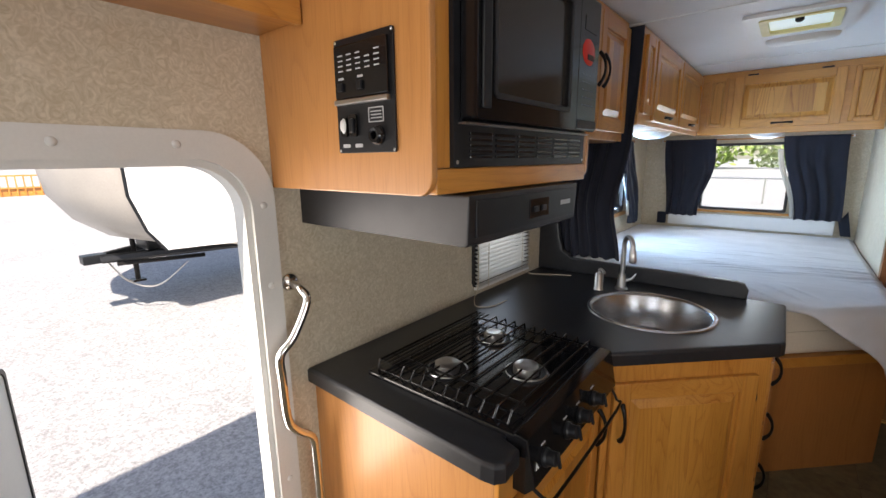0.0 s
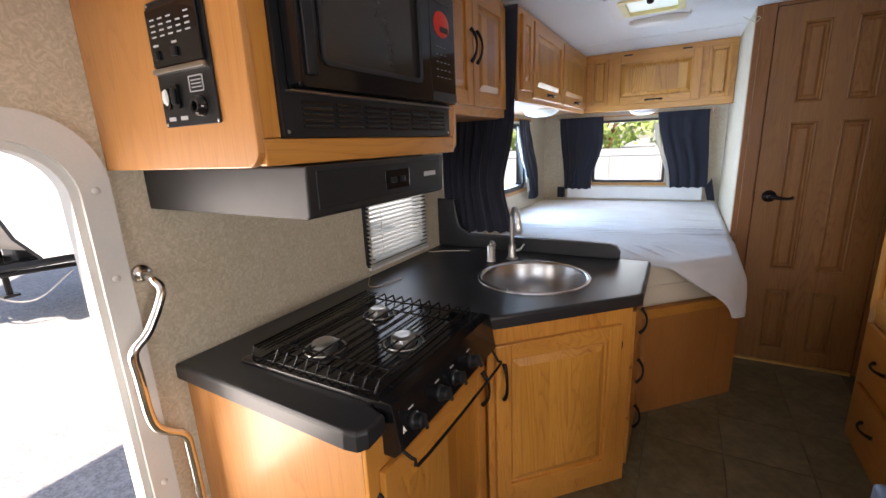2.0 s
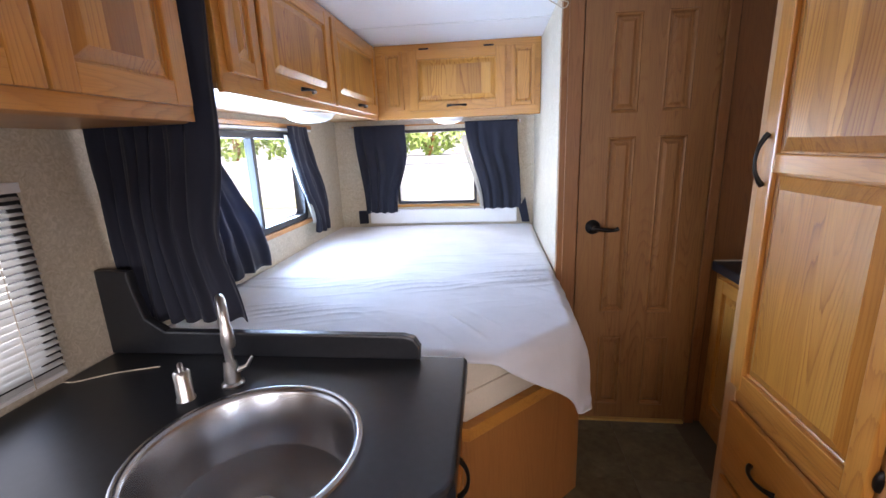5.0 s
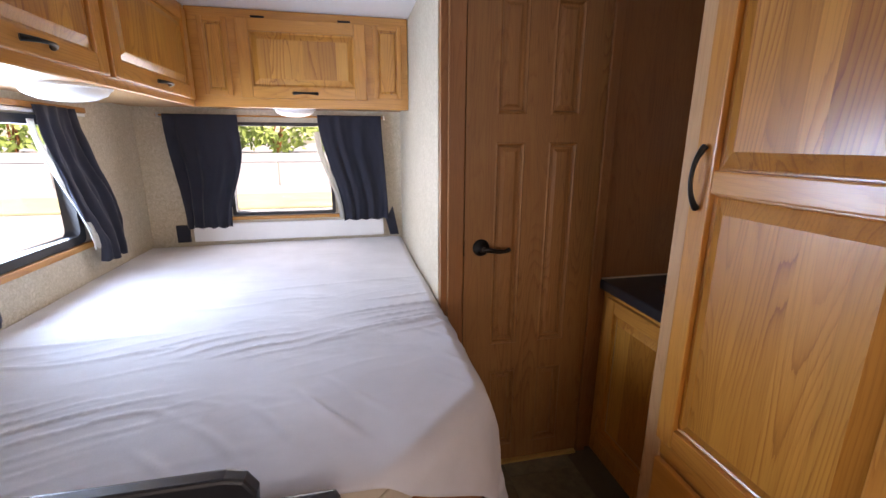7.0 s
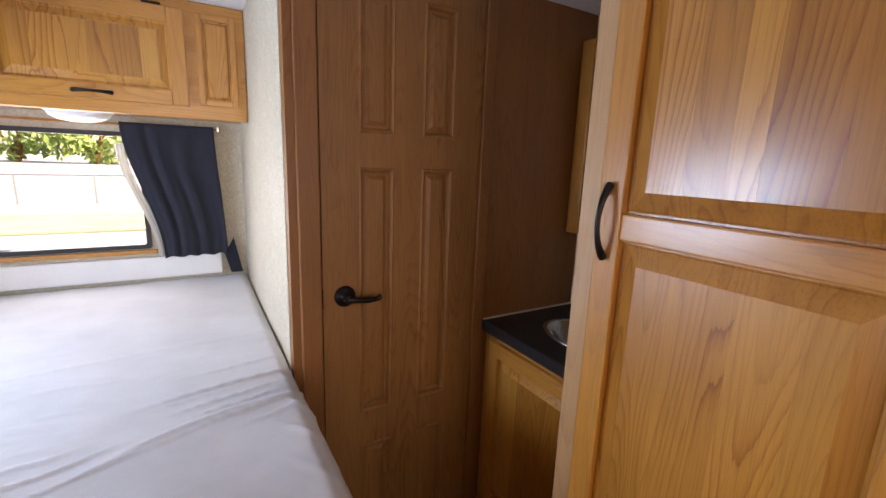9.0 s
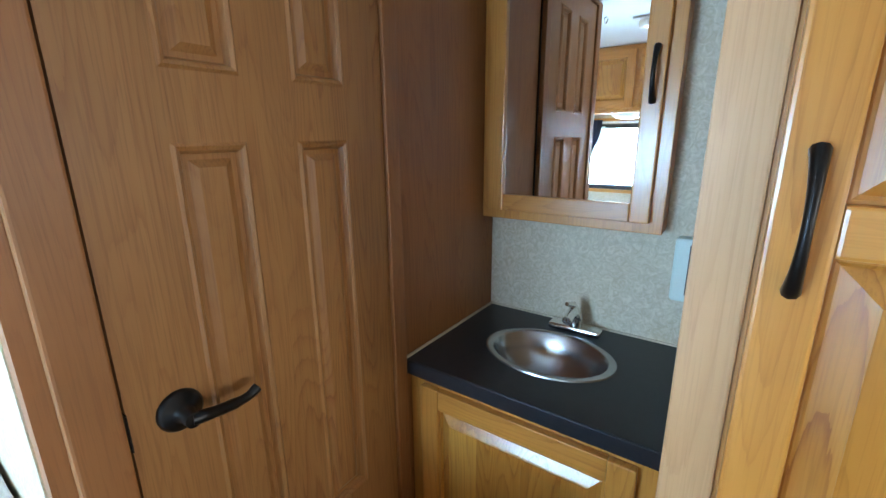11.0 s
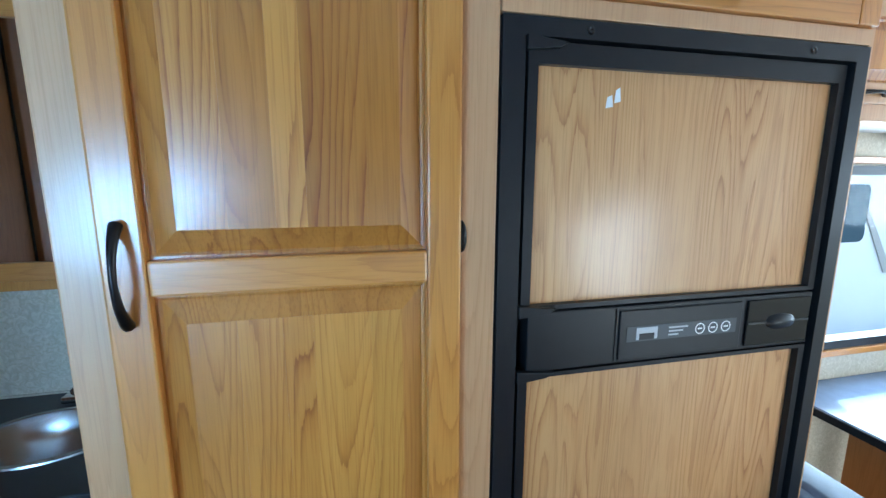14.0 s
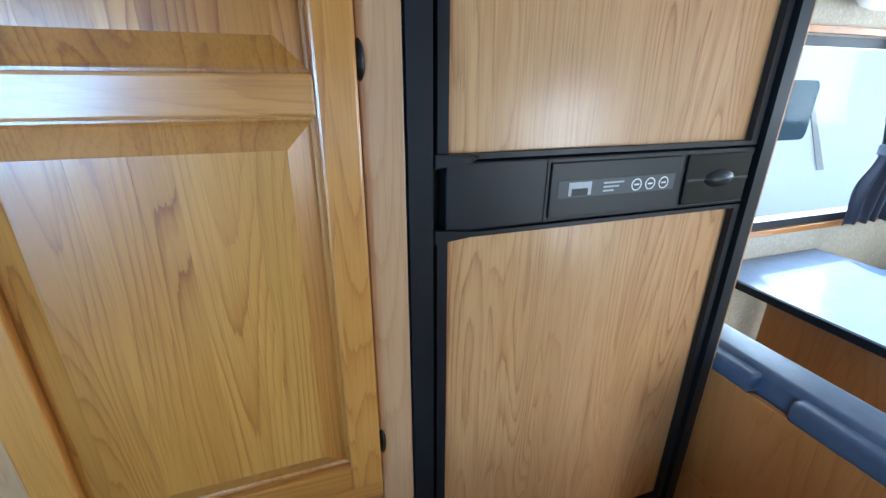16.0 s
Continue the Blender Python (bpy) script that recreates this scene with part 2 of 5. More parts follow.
def floor_vinyl():
    m, n, l, b = mat_base("slate_vinyl", 0.42, 0, 0.4)
    v = coords(n, l, (1, 1, 1))
    obi = n.new("ShaderNodeObjectInfo")
    big, mid_n, fine = noise_tex(n, l, v, 6, 5, 0.6, 0.5), noise_tex(n, l, v, 26, 5, 0.6), noise_tex(n, l, v, 220, 2)
    col = ramp(n, l, big, [(0.3, (0.060, 0.046, 0.022)), (0.5, (0.125, 0.098, 0.050)), (0.7, (0.235, 0.20, 0.125))])
    col = mix(n, l, col, ramp(n, l, mid_n, [(0.35, (0.07, 0.06, 0.034)), (0.65, (0.22, 0.185, 0.11))]), 0.45)
    col = mix(n, l, col, ramp(n, l, obi.outputs["Random"], [(0.0, (0.10, 0.08, 0.045)), (0.7, (0.14, 0.11, 0.06)), (1.0, (0.20, 0.19, 0.15))]), 0.22)
    l.new(col, b.inputs["Base Color"])
    bump(n, l, b, mid_n, 0.2, 0.002)
    return m


vinyl = floor_vinyl()
grout = plain("dark_grout", (0.09, 0.072, 0.042), 0.7)


def glass(name, tint=(0.95, 0.97, 0.97)):
    m, n, l, b = mat_base(name, 0.0)
    t, g, a, o = n.new("ShaderNodeBsdfTransparent"), n.new("ShaderNodeBsdfGlossy"), n.new("ShaderNodeMixShader"), n["Material Output"]
    t.inputs["Color"].default_value = (*tint, 1)
    g.inputs["Roughness"].default_value = 0.02
    a.inputs[0].default_value = 0.008
    l.new(t.outputs[0], a.inputs[1])
    l.new(g.outputs[0], a.inputs[2])
    l.new(a.outputs[0], o.inputs["Surface"])
    return m


pane_glass = glass("window_glass")
lamp_dome = plain("frosted_dome", (0.85, 0.84, 0.80), 0.3, 0, 0.03, 10, 0.0)
mirror_mat = plain("mirror", (0.86, 0.88, 0.87), 0.01, 1.0, 0.0, 3, 0.0)
# base colour lifted to a brownish tone to carry the door glass's reflection
mw_glass = plain("oven_glass", (0.030, 0.026, 0.022), 0.12, 0, 0.1, 5, 0.0)


def gravel_mat():
    m, n, l, b = mat_base("pale_gravel", 0.9, 0, 0.2)
    v = coords(n, l, (1, 1, 1))
    big, mid_n, fine = noise_tex(n, l, v, 0.5, 5), noise_tex(n, l, v, 7, 5, 0.7), noise_tex(n, l, v, 34, 3, 0.75)
    col = ramp(n, l, mid_n, [(0.3, (0.24, 0.24, 0.24)), (0.7, (0.52, 0.52, 0.52))])
    col = mix(n, l, col, ramp(n, l, fine, [(0.35, (0.09, 0.09, 0.095)), (0.65, (0.62, 0.62, 0.62))]), 0.6)
    col = mix(n, l, col, ramp(n, l, big, [(0.3, (0.30, 0.295, 0.28)), (0.7, (0.46, 0.46, 0.46))]), 0.3)
    l.new(col, b.inputs["Base Color"])
    bump(n, l, b, fine, 0.8, 0.02)
    return m


gravel = gravel_mat()
leaf = plain("leaf_green", (0.24, 0.34, 0.08), 0.6, 0, 0.5, 3, 0.0)
grass_mat = plain("dry_grass", (0.40, 0.41, 0.24), 0.9, 0, 0.3, 1, 0.3)

# ---- building helpers ----
origin = {}


def thing(name, label, category, base=(0, 0, 0), group="", kind=""):
    ob = new(name)
    ob.empty_display_size = 0.05
    ob.location = base
    origin[ob.name] = Vector(base)
    return tagged(ob, label, category, group, kind)


def part(name, bm, material, parent=None, label="", smooth=0.0):
    """Links a bmesh, built in world coordinates, as one mesh object."""
    bmesh.ops.recalc_face_normals(bm, faces=bm.faces[:])
    base = origin[parent.name] if parent else Vector((0, 0, 0))
    bm.transform(Matrix.Translation(-base))
    me = bpy.data.meshes.new(name)
    bm.to_mesh(me)
    bm.free()
    me.materials.append(material)
    if smooth:
        me.polygons.foreach_set("use_smooth", [True] * len(me.polygons))
        if smooth < 180:
            me.set_sharp_from_angle(angle=radians(smooth))
    ob = new(name, me)
    origin[ob.name] = base
    if parent:
        ob.parent = parent
    if label:
        ob["label"] = label
    return ob


def one(name, bm, material, label, category, kind="", group="", smooth=0.0):
    """A thing of one mesh."""
    return tagged(part(name, bm, material, None, "", smooth), label, category, group, kind)


def box(x0, x1, y0, y1, z0, z1, bevel=0.0, bm=None, m=None, segs=2):
    out = bmesh.new()
    bmesh.ops.create_cube(out, size=1.0, matrix=Matrix.Translation(((x0 + x1) / 2, (y0 + y1) / 2, (z0 + z1) / 2)) @ Matrix.Diagonal((abs(x1 - x0), abs(y1 - y0), abs(z1 - z0), 1)))
    if bevel:
        bmesh.ops.bevel(out, geom=out.edges[:], offset=bevel, segments=segs, profile=0.6, affect="EDGES")
    if m is not None:
        out.transform(m)
    return join(bm, out)


def join(bm, extra):
    if bm is None:
        return extra
    me = bpy.data.meshes.new("tmp")
    extra.to_mesh(me)
    extra.free()
    bm.from_mesh(me)
    bpy.data.meshes.remove(me)
    return bm


def prism(points, a, b, axis="z", bevel=0.0, bm=None, m=None, segs=2):
    """An outline swept from a to b along an axis. Points are (x, y), (x, z) for "y", or (y, z) for "x"."""
    out = bmesh.new()
    place = {"z": lambda p, q: (p[0], p[1], q), "y": lambda p, q: (p[0], q, p[1]), "x": lambda p, q: (q, p[0], p[1])}[axis]
    f = out.faces.new([out.verts.new(place(p, a)) for p in points])
    g = bmesh.ops.extrude_face_region(out, geom=[f])
    d = Vector(place((0, 0), b - a))
    bmesh.ops.translate(out, verts=[e for e in g["geom"] if isinstance(e, bmesh.types.BMVert)], vec=d)
    bmesh.ops.recalc_face_normals(out, faces=out.faces[:])
    if bevel:
        caps = [e for e in out.edges if len({round(v.co["xyz".index(axis)], 5) for v in e.verts}) == 1]
        bmesh.ops.bevel(out, geom=caps, offset=bevel, segments=segs, profile=0.6, affect="EDGES")
    if m is not None:
        out.transform(m)
    return join(bm, out)


def rounded(x0, x1, y0, y1, r, n=6):
    """The outline of a rectangle with rounded corners; r is one radius or four, from the corner (x0, y0) round."""
    rs = r if isinstance(r, tuple) else (r,) * 4
    pts = []
    for (cx, cy, sx, sy, a0), q in zip(((x0, y0, 1, 1, 180), (x1, y0, -1, 1, 270), (x1, y1, -1, -1, 0), (x0, y1, 1, -1, 90)), rs):
        if q <= 0:
            pts.append((cx, cy))
            continue
        for k in range(n + 1):
            a = radians(a0 + 90 * k / n)
            pts.append((cx + sx * q + q * math.cos(a), cy + sy * q + q * math.sin(a)))
    return pts


def ring(outer, inner, a, b, axis, bm=None, m=None):
    """A frame: the outline outer with the hole inner, of as many points, swept from a to b."""
    out = bmesh.new()
    place = {"z": lambda p, q: (p[0], p[1], q), "y": lambda p, q: (p[0], q, p[1]), "x": lambda p, q: (q, p[0], p[1])}[axis]
    vs = [[out.verts.new(place(p, q)) for p in o] for q in (a, b) for o in (outer, inner)]
    k = len(outer)
    for i in range(k):
        j = (i + 1) % k
        for p, q in ((0, 1), (1, 3), (3, 2), (2, 0)):
            out.faces.new((vs[p][i], vs[p][j], vs[q][j], vs[q][i]))
    if m is not None:
        out.transform(m)
    return join(bm, out)


def tube(path, r, bm=None, n=10, closed=False, m=None):
    """A round bar along a path; r is one radius or one for each point."""
    out = bmesh.new()
    pts = [Vector(p) for p in path]
    rs = r if isinstance(r, (list, tuple)) else [r] * len(pts)
    rows, up = [], None
    for i, p in enumerate(pts):
        d = (pts[min(i + 1, len(pts) - 1)] - pts[max(i - 1, 0)]).normalized()
        if closed:
            d = (pts[(i + 1) % len(pts)] - pts[i - 1]).normalized()
        if up is None:
            up = d.orthogonal().normalized()
        up = (up - d * up.dot(d)).normalized()
        side = d.cross(up)
        rows.append([out.verts.new(p + rs[i] * (math.cos(2 * math.pi * k / n) * up + math.sin(2 * math.pi * k / n) * side)) for k in range(n)])
    pairs = list(zip(rows, rows[1:])) + ([(rows[-1], rows[0])] if closed else [])
    for a, b in pairs:
        for k in range(n):
            out.faces.new((a[k], a[(k + 1) % n], b[(k + 1) % n], b[k]))
    if not closed:
        out.faces.new(rows[0])
        out.faces.new(rows[-1])
    if m is not None:
        out.transform(m)
    return join(bm, out)


def lathe(profile, centre, bm=None, n=32, sx=1.0, sy=1.0, m=None):
    """A profile of (radius, height) turned round the upright through centre."""
    out = bmesh.new()
    rows = []
    for r, z in profile:
        if r < 1e-6:
            rows.append([out.verts.new((0, 0, z))])
        else:
            rows.append([out.verts.new((sx * r * math.cos(2 * math.pi * k / n), sy * r * math.sin(2 * math.pi * k / n), z)) for k in range(n)])
    for a, b in zip(rows, rows[1:]):
        for k in range(n):
            q = [a[k % len(a)], a[(k + 1) % len(a)], b[(k + 1) % len(b)], b[k % len(b)]]
            q = list(dict.fromkeys(q))
            if len(q) > 2:
                out.faces.new(q)
    out.transform(Matrix.Translation(centre) @ (m or Matrix()))
    return join(bm, out)


def smooth_path(points, steps=5):
    """A soft curve through the points."""
    pts = [Vector(p) for p in points]
    pts = [2 * pts[0] - pts[1]] + pts + [2 * pts[-1] - pts[-2]]
    res = []
    for i in range(1, len(pts) - 2):
        p0, p1, p2, p3 = pts[i - 1 : i + 3]
        for k in range(steps):
            t = k / steps
            res.append(0.5 * (2 * p1 + (p2 - p0) * t + (2 * p0 - 5 * p1 + 4 * p2 - p3) * t * t + (3 * p1 - p0 - 3 * p2 + p3) * t**3))
    return res + [pts[-2]]


def face(origin_point, right, normal):
    """The matrix of an upright front: local x runs right along it, y up, z out of it."""
    r, nrm = Vector(right).normalized(), Vector(normal).normalized()
    m = Matrix((r, Vector((0, 0, 1)), nrm)).transposed().to_4x4()
    return Matrix.Translation(origin_point) @ m


def pull(m, u, v, length, parent, upright=True, label="dark bronze arched pull"):
    """An arched cabinet pull on a front."""
    h = length / 2
    prof = [(-h, 0.004, 0.0065), (-h * 0.86, 0.012, 0.0055), (-h * 0.5, 0.024, 0.0042), (0, 0.029, 0.0050), (h * 0.5, 0.024, 0.0042), (h * 0.86, 0.012, 0.0055), (h, 0.004, 0.0065)]
    path = [(u, v + a, d) if upright else (u + a, v, d) for a, d, _ in prof]
    pts = smooth_path(path, 3)
    rs = [0.0065 + 0.0018 * math.cos(2 * math.pi * i / (len(pts) - 1)) for i in range(len(pts))]
    return part("handle", tube(pts, rs, None, 8, m=m), black_iron, parent, label, 60)


def hinge(m, u, v, parent):
    return part("hinge", lathe([(0, 0.013), (0.55, 0.012), (0.9, 0.007), (1.0, 0)], (0, 0, 0), n=20, sx=0.0075, sy=0.026, m=m @ Matrix.Translation((u, v, 0))), black_iron, parent, "black oval hinge", 50)


def raised_door(m, u0, u1, v0, v1, parent, mats, name="door", stile=0.055, thick=0.018, mid=None, handle=None, inset=0.03):
    """A frame-and-panel door: two stiles, rails and raised panels. mats: upright, level and panel woods."""
    up, level, board = mats
    d = part(name, box(u0, u0 + stile, v0, v1, 0, thick, 0.004, m=m), up, parent)
    part("stile", box(u1 - stile, u1, v0, v1, 0, thick, 0.004, m=m), up, d)
    cuts = [v0 + stile] + (list(mid) if mid else []) + [v1 - stile]
    part("rail", box(u0 + stile, u1 - stile, v0, v0 + stile, 0, thick - 0.001, 0.003, m=m), level, d)
    part("rail", box(u0 + stile, u1 - stile, v1 - stile, v1, 0, thick - 0.001, 0.003, m=m), level, d)
    if mid:
        part("rail", box(u0 + stile, u1 - stile, mid[0], mid[1], 0, thick - 0.001, 0.004, m=m), level, d)
    for a, b in zip(cuts[::2], cuts[1::2]):
        bm = bmesh.new()
        loops = []
        for off, z in ((0.0, thick * 0.35), (0.004, thick * 0.35), (0.008, thick * 0.25), (inset, thick * 0.80), (inset + 0.004, thick * 0.88)):
            loops.append([bm.verts.new(p) for p in ((u0 + stile + off, a + off, z), (u1 - stile - off, a + off, z), (u1 - stile - off, b - off, z), (u0 + stile + off, b - off, z))])
        for p, q in zip(loops, loops[1:]):
            for k in range(4):
                bm.faces.new((p[k], p[(k + 1) % 4], q[(k + 1) % 4], q[k]))
        bm.faces.new(loops[-1])
        bm.transform(m)
        part("panel", bm, board, d)
        fa, fb, at = u0 + stile + inset + 0.004, u1 - stile - inset - 0.004, 0.0
        count = max(2, round((fb - fa) / 0.066))
        cutsu = [fa + (fb - fa) * (q + (0.22 * math.sin(q * 2.4 + u0 * 9) if 0 < q < count else 0)) / count for q in range(count + 1)]
        for p, q in zip(cutsu, cutsu[1:]):
            part("board", box(p + 0.0001, q - 0.0001, a + inset + 0.004, b - inset - 0.004, thick * 0.5, thick * 0.88 + 0.0006, m=m), board, d)
    if handle:
        u, v, length, upright = handle
        pull(m @ Matrix.Translation((0, 0, thick)), u, v, length, d, upright)
    return d


def drape(name, top, bottom, folds, amp, label, axis="x", flat=0.0, parent=None, pinch=None, cloth_mat=None, seed=0, bulge=0.0):
    """Hanging cloth between a top edge and a bottom edge, each ((x, y), (x, y), z), gathered in folds."""
    bm = bmesh.new()
    nu, nv = folds * 14, 40
    rnd = random.Random(seed)
    ph = [rnd.uniform(0, 6.28) for _ in range(6)]
    (ta, tb, tz), (ba, bb, bz) = top, bottom
    normal = Vector((0, 1)) if axis == "x" else Vector((1, 0))
    grid = []
    for j in range(nv + 1):
        v = j / nv
        row = []
        for i in range(nu + 1):
            u = i / nu
            uu = u
            w = 1.0
            uu += bulge * math.sin(math.pi * min(1.0, v * 1.12)) ** 2 * u
            if pinch:
                w = 1 - pinch[1] * math.exp(-(((v - pinch[0]) / 0.16) ** 2))
                uu = pinch[2] + (uu - pinch[2]) * w
            a, b = Vector(ta).lerp(Vector(tb), uu), Vector(ba).lerp(Vector(bb), uu)
            ease = v * v * (3 - 2 * v)
            p = a.lerp(b, ease)
            warp = u + 0.018 * math.sin(6 * v + ph[0]) + 0.055 * math.sin(5.3 * u + ph[1]) + 0.03 * noise.noise((u * 3, v * 2.2, seed + 0.5))
            loose = 0.45 + 0.9 * abs(noise.noise((u * 2.7 + seed, v * 1.6, 3.1)))
            d = amp * loose * (0.45 + 0.85 * min(1, v * 2)) * (math.sin(2 * math.pi * folds * warp + ph[2]) + 0.45 * math.sin(2 * math.pi * folds * 1.7 * warp + ph[3] + 1.5 * v))
            d += amp * 0.55 * math.sin(5 * v + 5 * u + ph[4]) + amp * 0.5 * noise.noise((u * 9, v * 7, seed + 8.0))
            q = p + normal * d
            sag = 0.005 * math.sin(2 * math.pi * folds * u + ph[5]) * v * v
            row.append(bm.verts.new((q.x, q.y, tz + (bz - tz) * v + sag)))
        grid.append(row)
    for r0, r1 in zip(grid, grid[1:]):
        for i in range(nu):
            bm.faces.new((r0[i], r0[i + 1], r1[i + 1], r1[i]))
    ob = part(name, bm, cloth_mat or curtain_cloth, parent, "" if parent is None else label, 180)
    mod = ob.modifiers.new("thickness", "SOLIDIFY")
    mod.thickness = 0.003
    return ob


def dome_lamp(x, y, z, r, label):
    t = thing("puck_light", label, "ceiling light", (x, y, z), "small dome lights")
    part("rim", lathe([(0, 0), (r, 0), (r, -0.008), (r * 0.94, -0.012)], (x, y, z), n=28), white_paint, t, "", 40)
    part("diffuser", lathe([(r * 0.94, -0.010), (r * 0.86, -0.026), (r * 0.6, -0.040), (r * 0.3, -0.046), (0, -0.047)], (x, y, z), n=28), lamp_dome, t, "frosted ribbed dome", 60)
    return t

# ---- structure ----
WX, EX, DX, RY, FY, CZ = -1.09, 1.515, 1.40, 4.205, -2.6, 1.965
one("floor", box(WX - 0.05, EX + 0.05, FY, RY + 0.05, -0.06, -0.004), grout, "brown mottled slate-look vinyl floor", "floor", "structure")
floor_ob = bpy.data.objects["floor"]
one("ceiling", box(WX - 0.05, EX + 0.05, FY, RY + 0.05, CZ, CZ + 0.06), ceiling_white, "white panelled ceiling with thin seam strips", "ceiling", "structure")
for k, y in enumerate((0.95, 2.17, 3.4)):
    one("trim_ceiling_%d" % (k + 1), box(WX, EX, y - 0.012, y + 0.012, CZ - 0.004, CZ + 0.001, 0.0015), white_paint, "white ceiling seam strip", "trim", "structure")


def pierced(name, x0, x1, holes, y0, y1, z0, z1, material, label):
    """A wall along y with rectangular holes (y0, y1, z0, z1), side by side."""
    bm, at = None, y0
    for a, b, c, d in sorted(holes):
        bm = box(x0, x1, at, a, z0, z1, bm=bm)
        bm = box(x0, x1, a, b, z0, c, bm=bm)
        bm = box(x0, x1, a, b, d, z1, bm=bm)
        at = b
    bm = box(x0, x1, at, y1, z0, z1, bm=bm)
    return one(name, bm, material, label, "wall", "structure")


DOOR = (-0.12, 0.512, -0.30, 1.385)
SINKWIN, BEDWIN, DINWIN, REARWIN = (1.48, 1.95, 0.83, 1.30), (2.50, 3.56, 0.965, 1.455), (-0.85, 0.255, 0.755, 1.455), (-0.63, -0.06, 0.955, 1.47)
pierced("wall_west", WX - 0.05, WX, [DOOR, SINKWIN, BEDWIN], FY, RY + 0.05, -0.3, CZ, paper, "beige mottled wallpaper wall with entry door opening")
pierced("wall_east_dinette", DX, DX + 0.06, [DINWIN], FY, 1.03, 0, CZ, paper, "pale wall beside the dinette")
one("wall_east", box(EX, EX + 0.055, 1.03, RY + 0.05, 0, CZ), paper, "beige mottled wallpaper wall", "wall", "structure")
a, b, c, d = REARWIN
bm = box(WX, a, RY, RY + 0.05, 0, CZ)
bm = box(b, EX, RY, RY + 0.05, 0, CZ, bm=bm)
bm = box(a, b, RY, RY + 0.05, 0, c, bm=bm)
bm = box(a, b, RY, RY + 0.05, d, CZ, bm=bm)
one("wall_north", bm, paper, "beige rear wall with a window over the bed", "wall", "structure")
# added out of view to close the cab, open where the fill lamp shines in
bm = box(WX, -0.75, FY - 0.05, FY, 0, CZ)
bm = box(0.95, EX, FY - 0.05, FY, 0, CZ, bm=bm)
bm = box(-0.75, 0.95, FY - 0.05, FY, 0, 0.95, bm=bm)
bm = box(-0.75, 0.95, FY - 0.05, FY, 1.65, CZ, bm=bm)
one("wall_south", bm, grey_seat, "unseen dark front wall closing off the driving cab", "wall", "structure")
# the bathroom: its bedside wall and the panelled front with the door opening
one("wall_bathroom_side", box(0.36, 0.40, 3.055, RY, 0, CZ), paper, "pale wallpaper wall beside the bed", "wall", "structure")
bm = box(0.362, 0.447, 3.014, 3.054, 0, CZ)
bm = box(0.990, EX, 3.014, 3.054, 0, CZ, bm=bm)
bm = box(0.447, 0.990, 3.014, 3.054, 1.945, CZ, bm=bm)
one("wall_bathroom_front", bm, brown_wall, "dark brown wood-panelled bathroom wall", "wall", "structure")
one("wall_bathroom_back", box(0.40, EX, 3.9, 3.92, 0, CZ), paper, "plain wall inside the bathroom", "wall", "structure")

# ---- bathroom door ----
M = face((0, 3.014, 0), (1, 0, 0), (0, -1, 0))
t = thing("door_2", "closed six-panel brown wood-grain bathroom door", "door", (0.72, 3.02, 0), kind="structure")
bm = None
cols, rows = ((0.562, 0.675), (0.769, 0.884)), ((0.09, 0.455), (0.575, 1.375), (1.472, 1.86))
xs = [0.449, 0.562, 0.675, 0.769, 0.884, 0.988]
zs = [0.014, 0.09, 0.455, 0.575, 1.375, 1.472, 1.86, 1.942]
for i in range(5):
    for k in range(7):
        if i in (1, 3) and k in (1, 3, 5):
            continue
        bm = box(xs[i], xs[i + 1], 3.000, 3.035, zs[k], zs[k + 1], bm=bm)
bmesh.ops.remove_doubles(bm, verts=bm.verts[:], dist=0.0005)
seen = {}
for f in bm.faces[:]:
    key = tuple(round(q, 3) for q in f.calc_center_median())
    seen.setdefault(key, []).append(f)
bmesh.ops.delete(bm, geom=[f for fs in seen.values() if len(fs) > 1 for f in fs], context="FACES")
part("leaf", bm, brown_door, t)
for x0, x1 in cols:
    for z0, z1 in rows:
        bm = bmesh.new()
        loops = []
        for off, dep in ((0, 3.000), (0.005, 2.996), (0.011, 2.999), (0.016, 3.010), (0.024, 3.010), (0.036, 3.003), (0.040, 3.003)):
            loops.append([bm.verts.new(p) for p in ((x0 + off, dep, z0 + off), (x1 - off, dep, z0 + off), (x1 - off, dep, z1 - off), (x0 + off, dep, z1 - off))])
        for p, q in zip(loops, loops[1:]):
            for k in range(4):
                bm.faces.new((p[k], p[(k + 1) % 4], q[(k + 1) % 4], q[k]))
        bm.faces.new(loops[-1])
        part("panel", bm, brown_door, t)
kn = part("door_handle", lathe([(0, 0.0), (0.033, 0.0), (0.033, 0.004), (0.028, 0.010), (0.017, 0.014), (0.012, 0.020), (0.012, 0.045), (0, 0.047)], (0.515, 3.0, 0.985), m=Matrix.Rotation(radians(90), 4, "X")), black_iron, t, "black lever handle with a round rose", 45)
part("lever", tube(smooth_path([(0.515, 2.960, 0.985), (0.535, 2.956, 0.983), (0.57, 2.958, 0.977), (0.60, 2.960, 0.976), (0.618, 2.960, 0.984)], 4), [0.010] * 5 + [0.009] * 5 + [0.0075] * 4 + [0.0085] * 3), black_iron, kn, "", 60)
part("strike", box(0.447, 0.4495, 2.997, 3.02, 0.955, 1.015), black_iron, t, "black strike plate")
part("threshold", box(0.45, 0.987, 2.985, 3.03, -0.003, 0.010, 0.003), brass, t, "brass threshold strip")
bm = box(0.385, 0.445, 2.992, 3.013, 0, CZ - 0.002, 0.004)
bm = box(0.992, 1.035, 2.992, 3.013, 0, CZ - 0.002, 0.004, bm=bm)
bm = box(0.4455, 0.9915, 2.992, 3.013, 1.945, CZ - 0.002, 0.004, bm=bm)
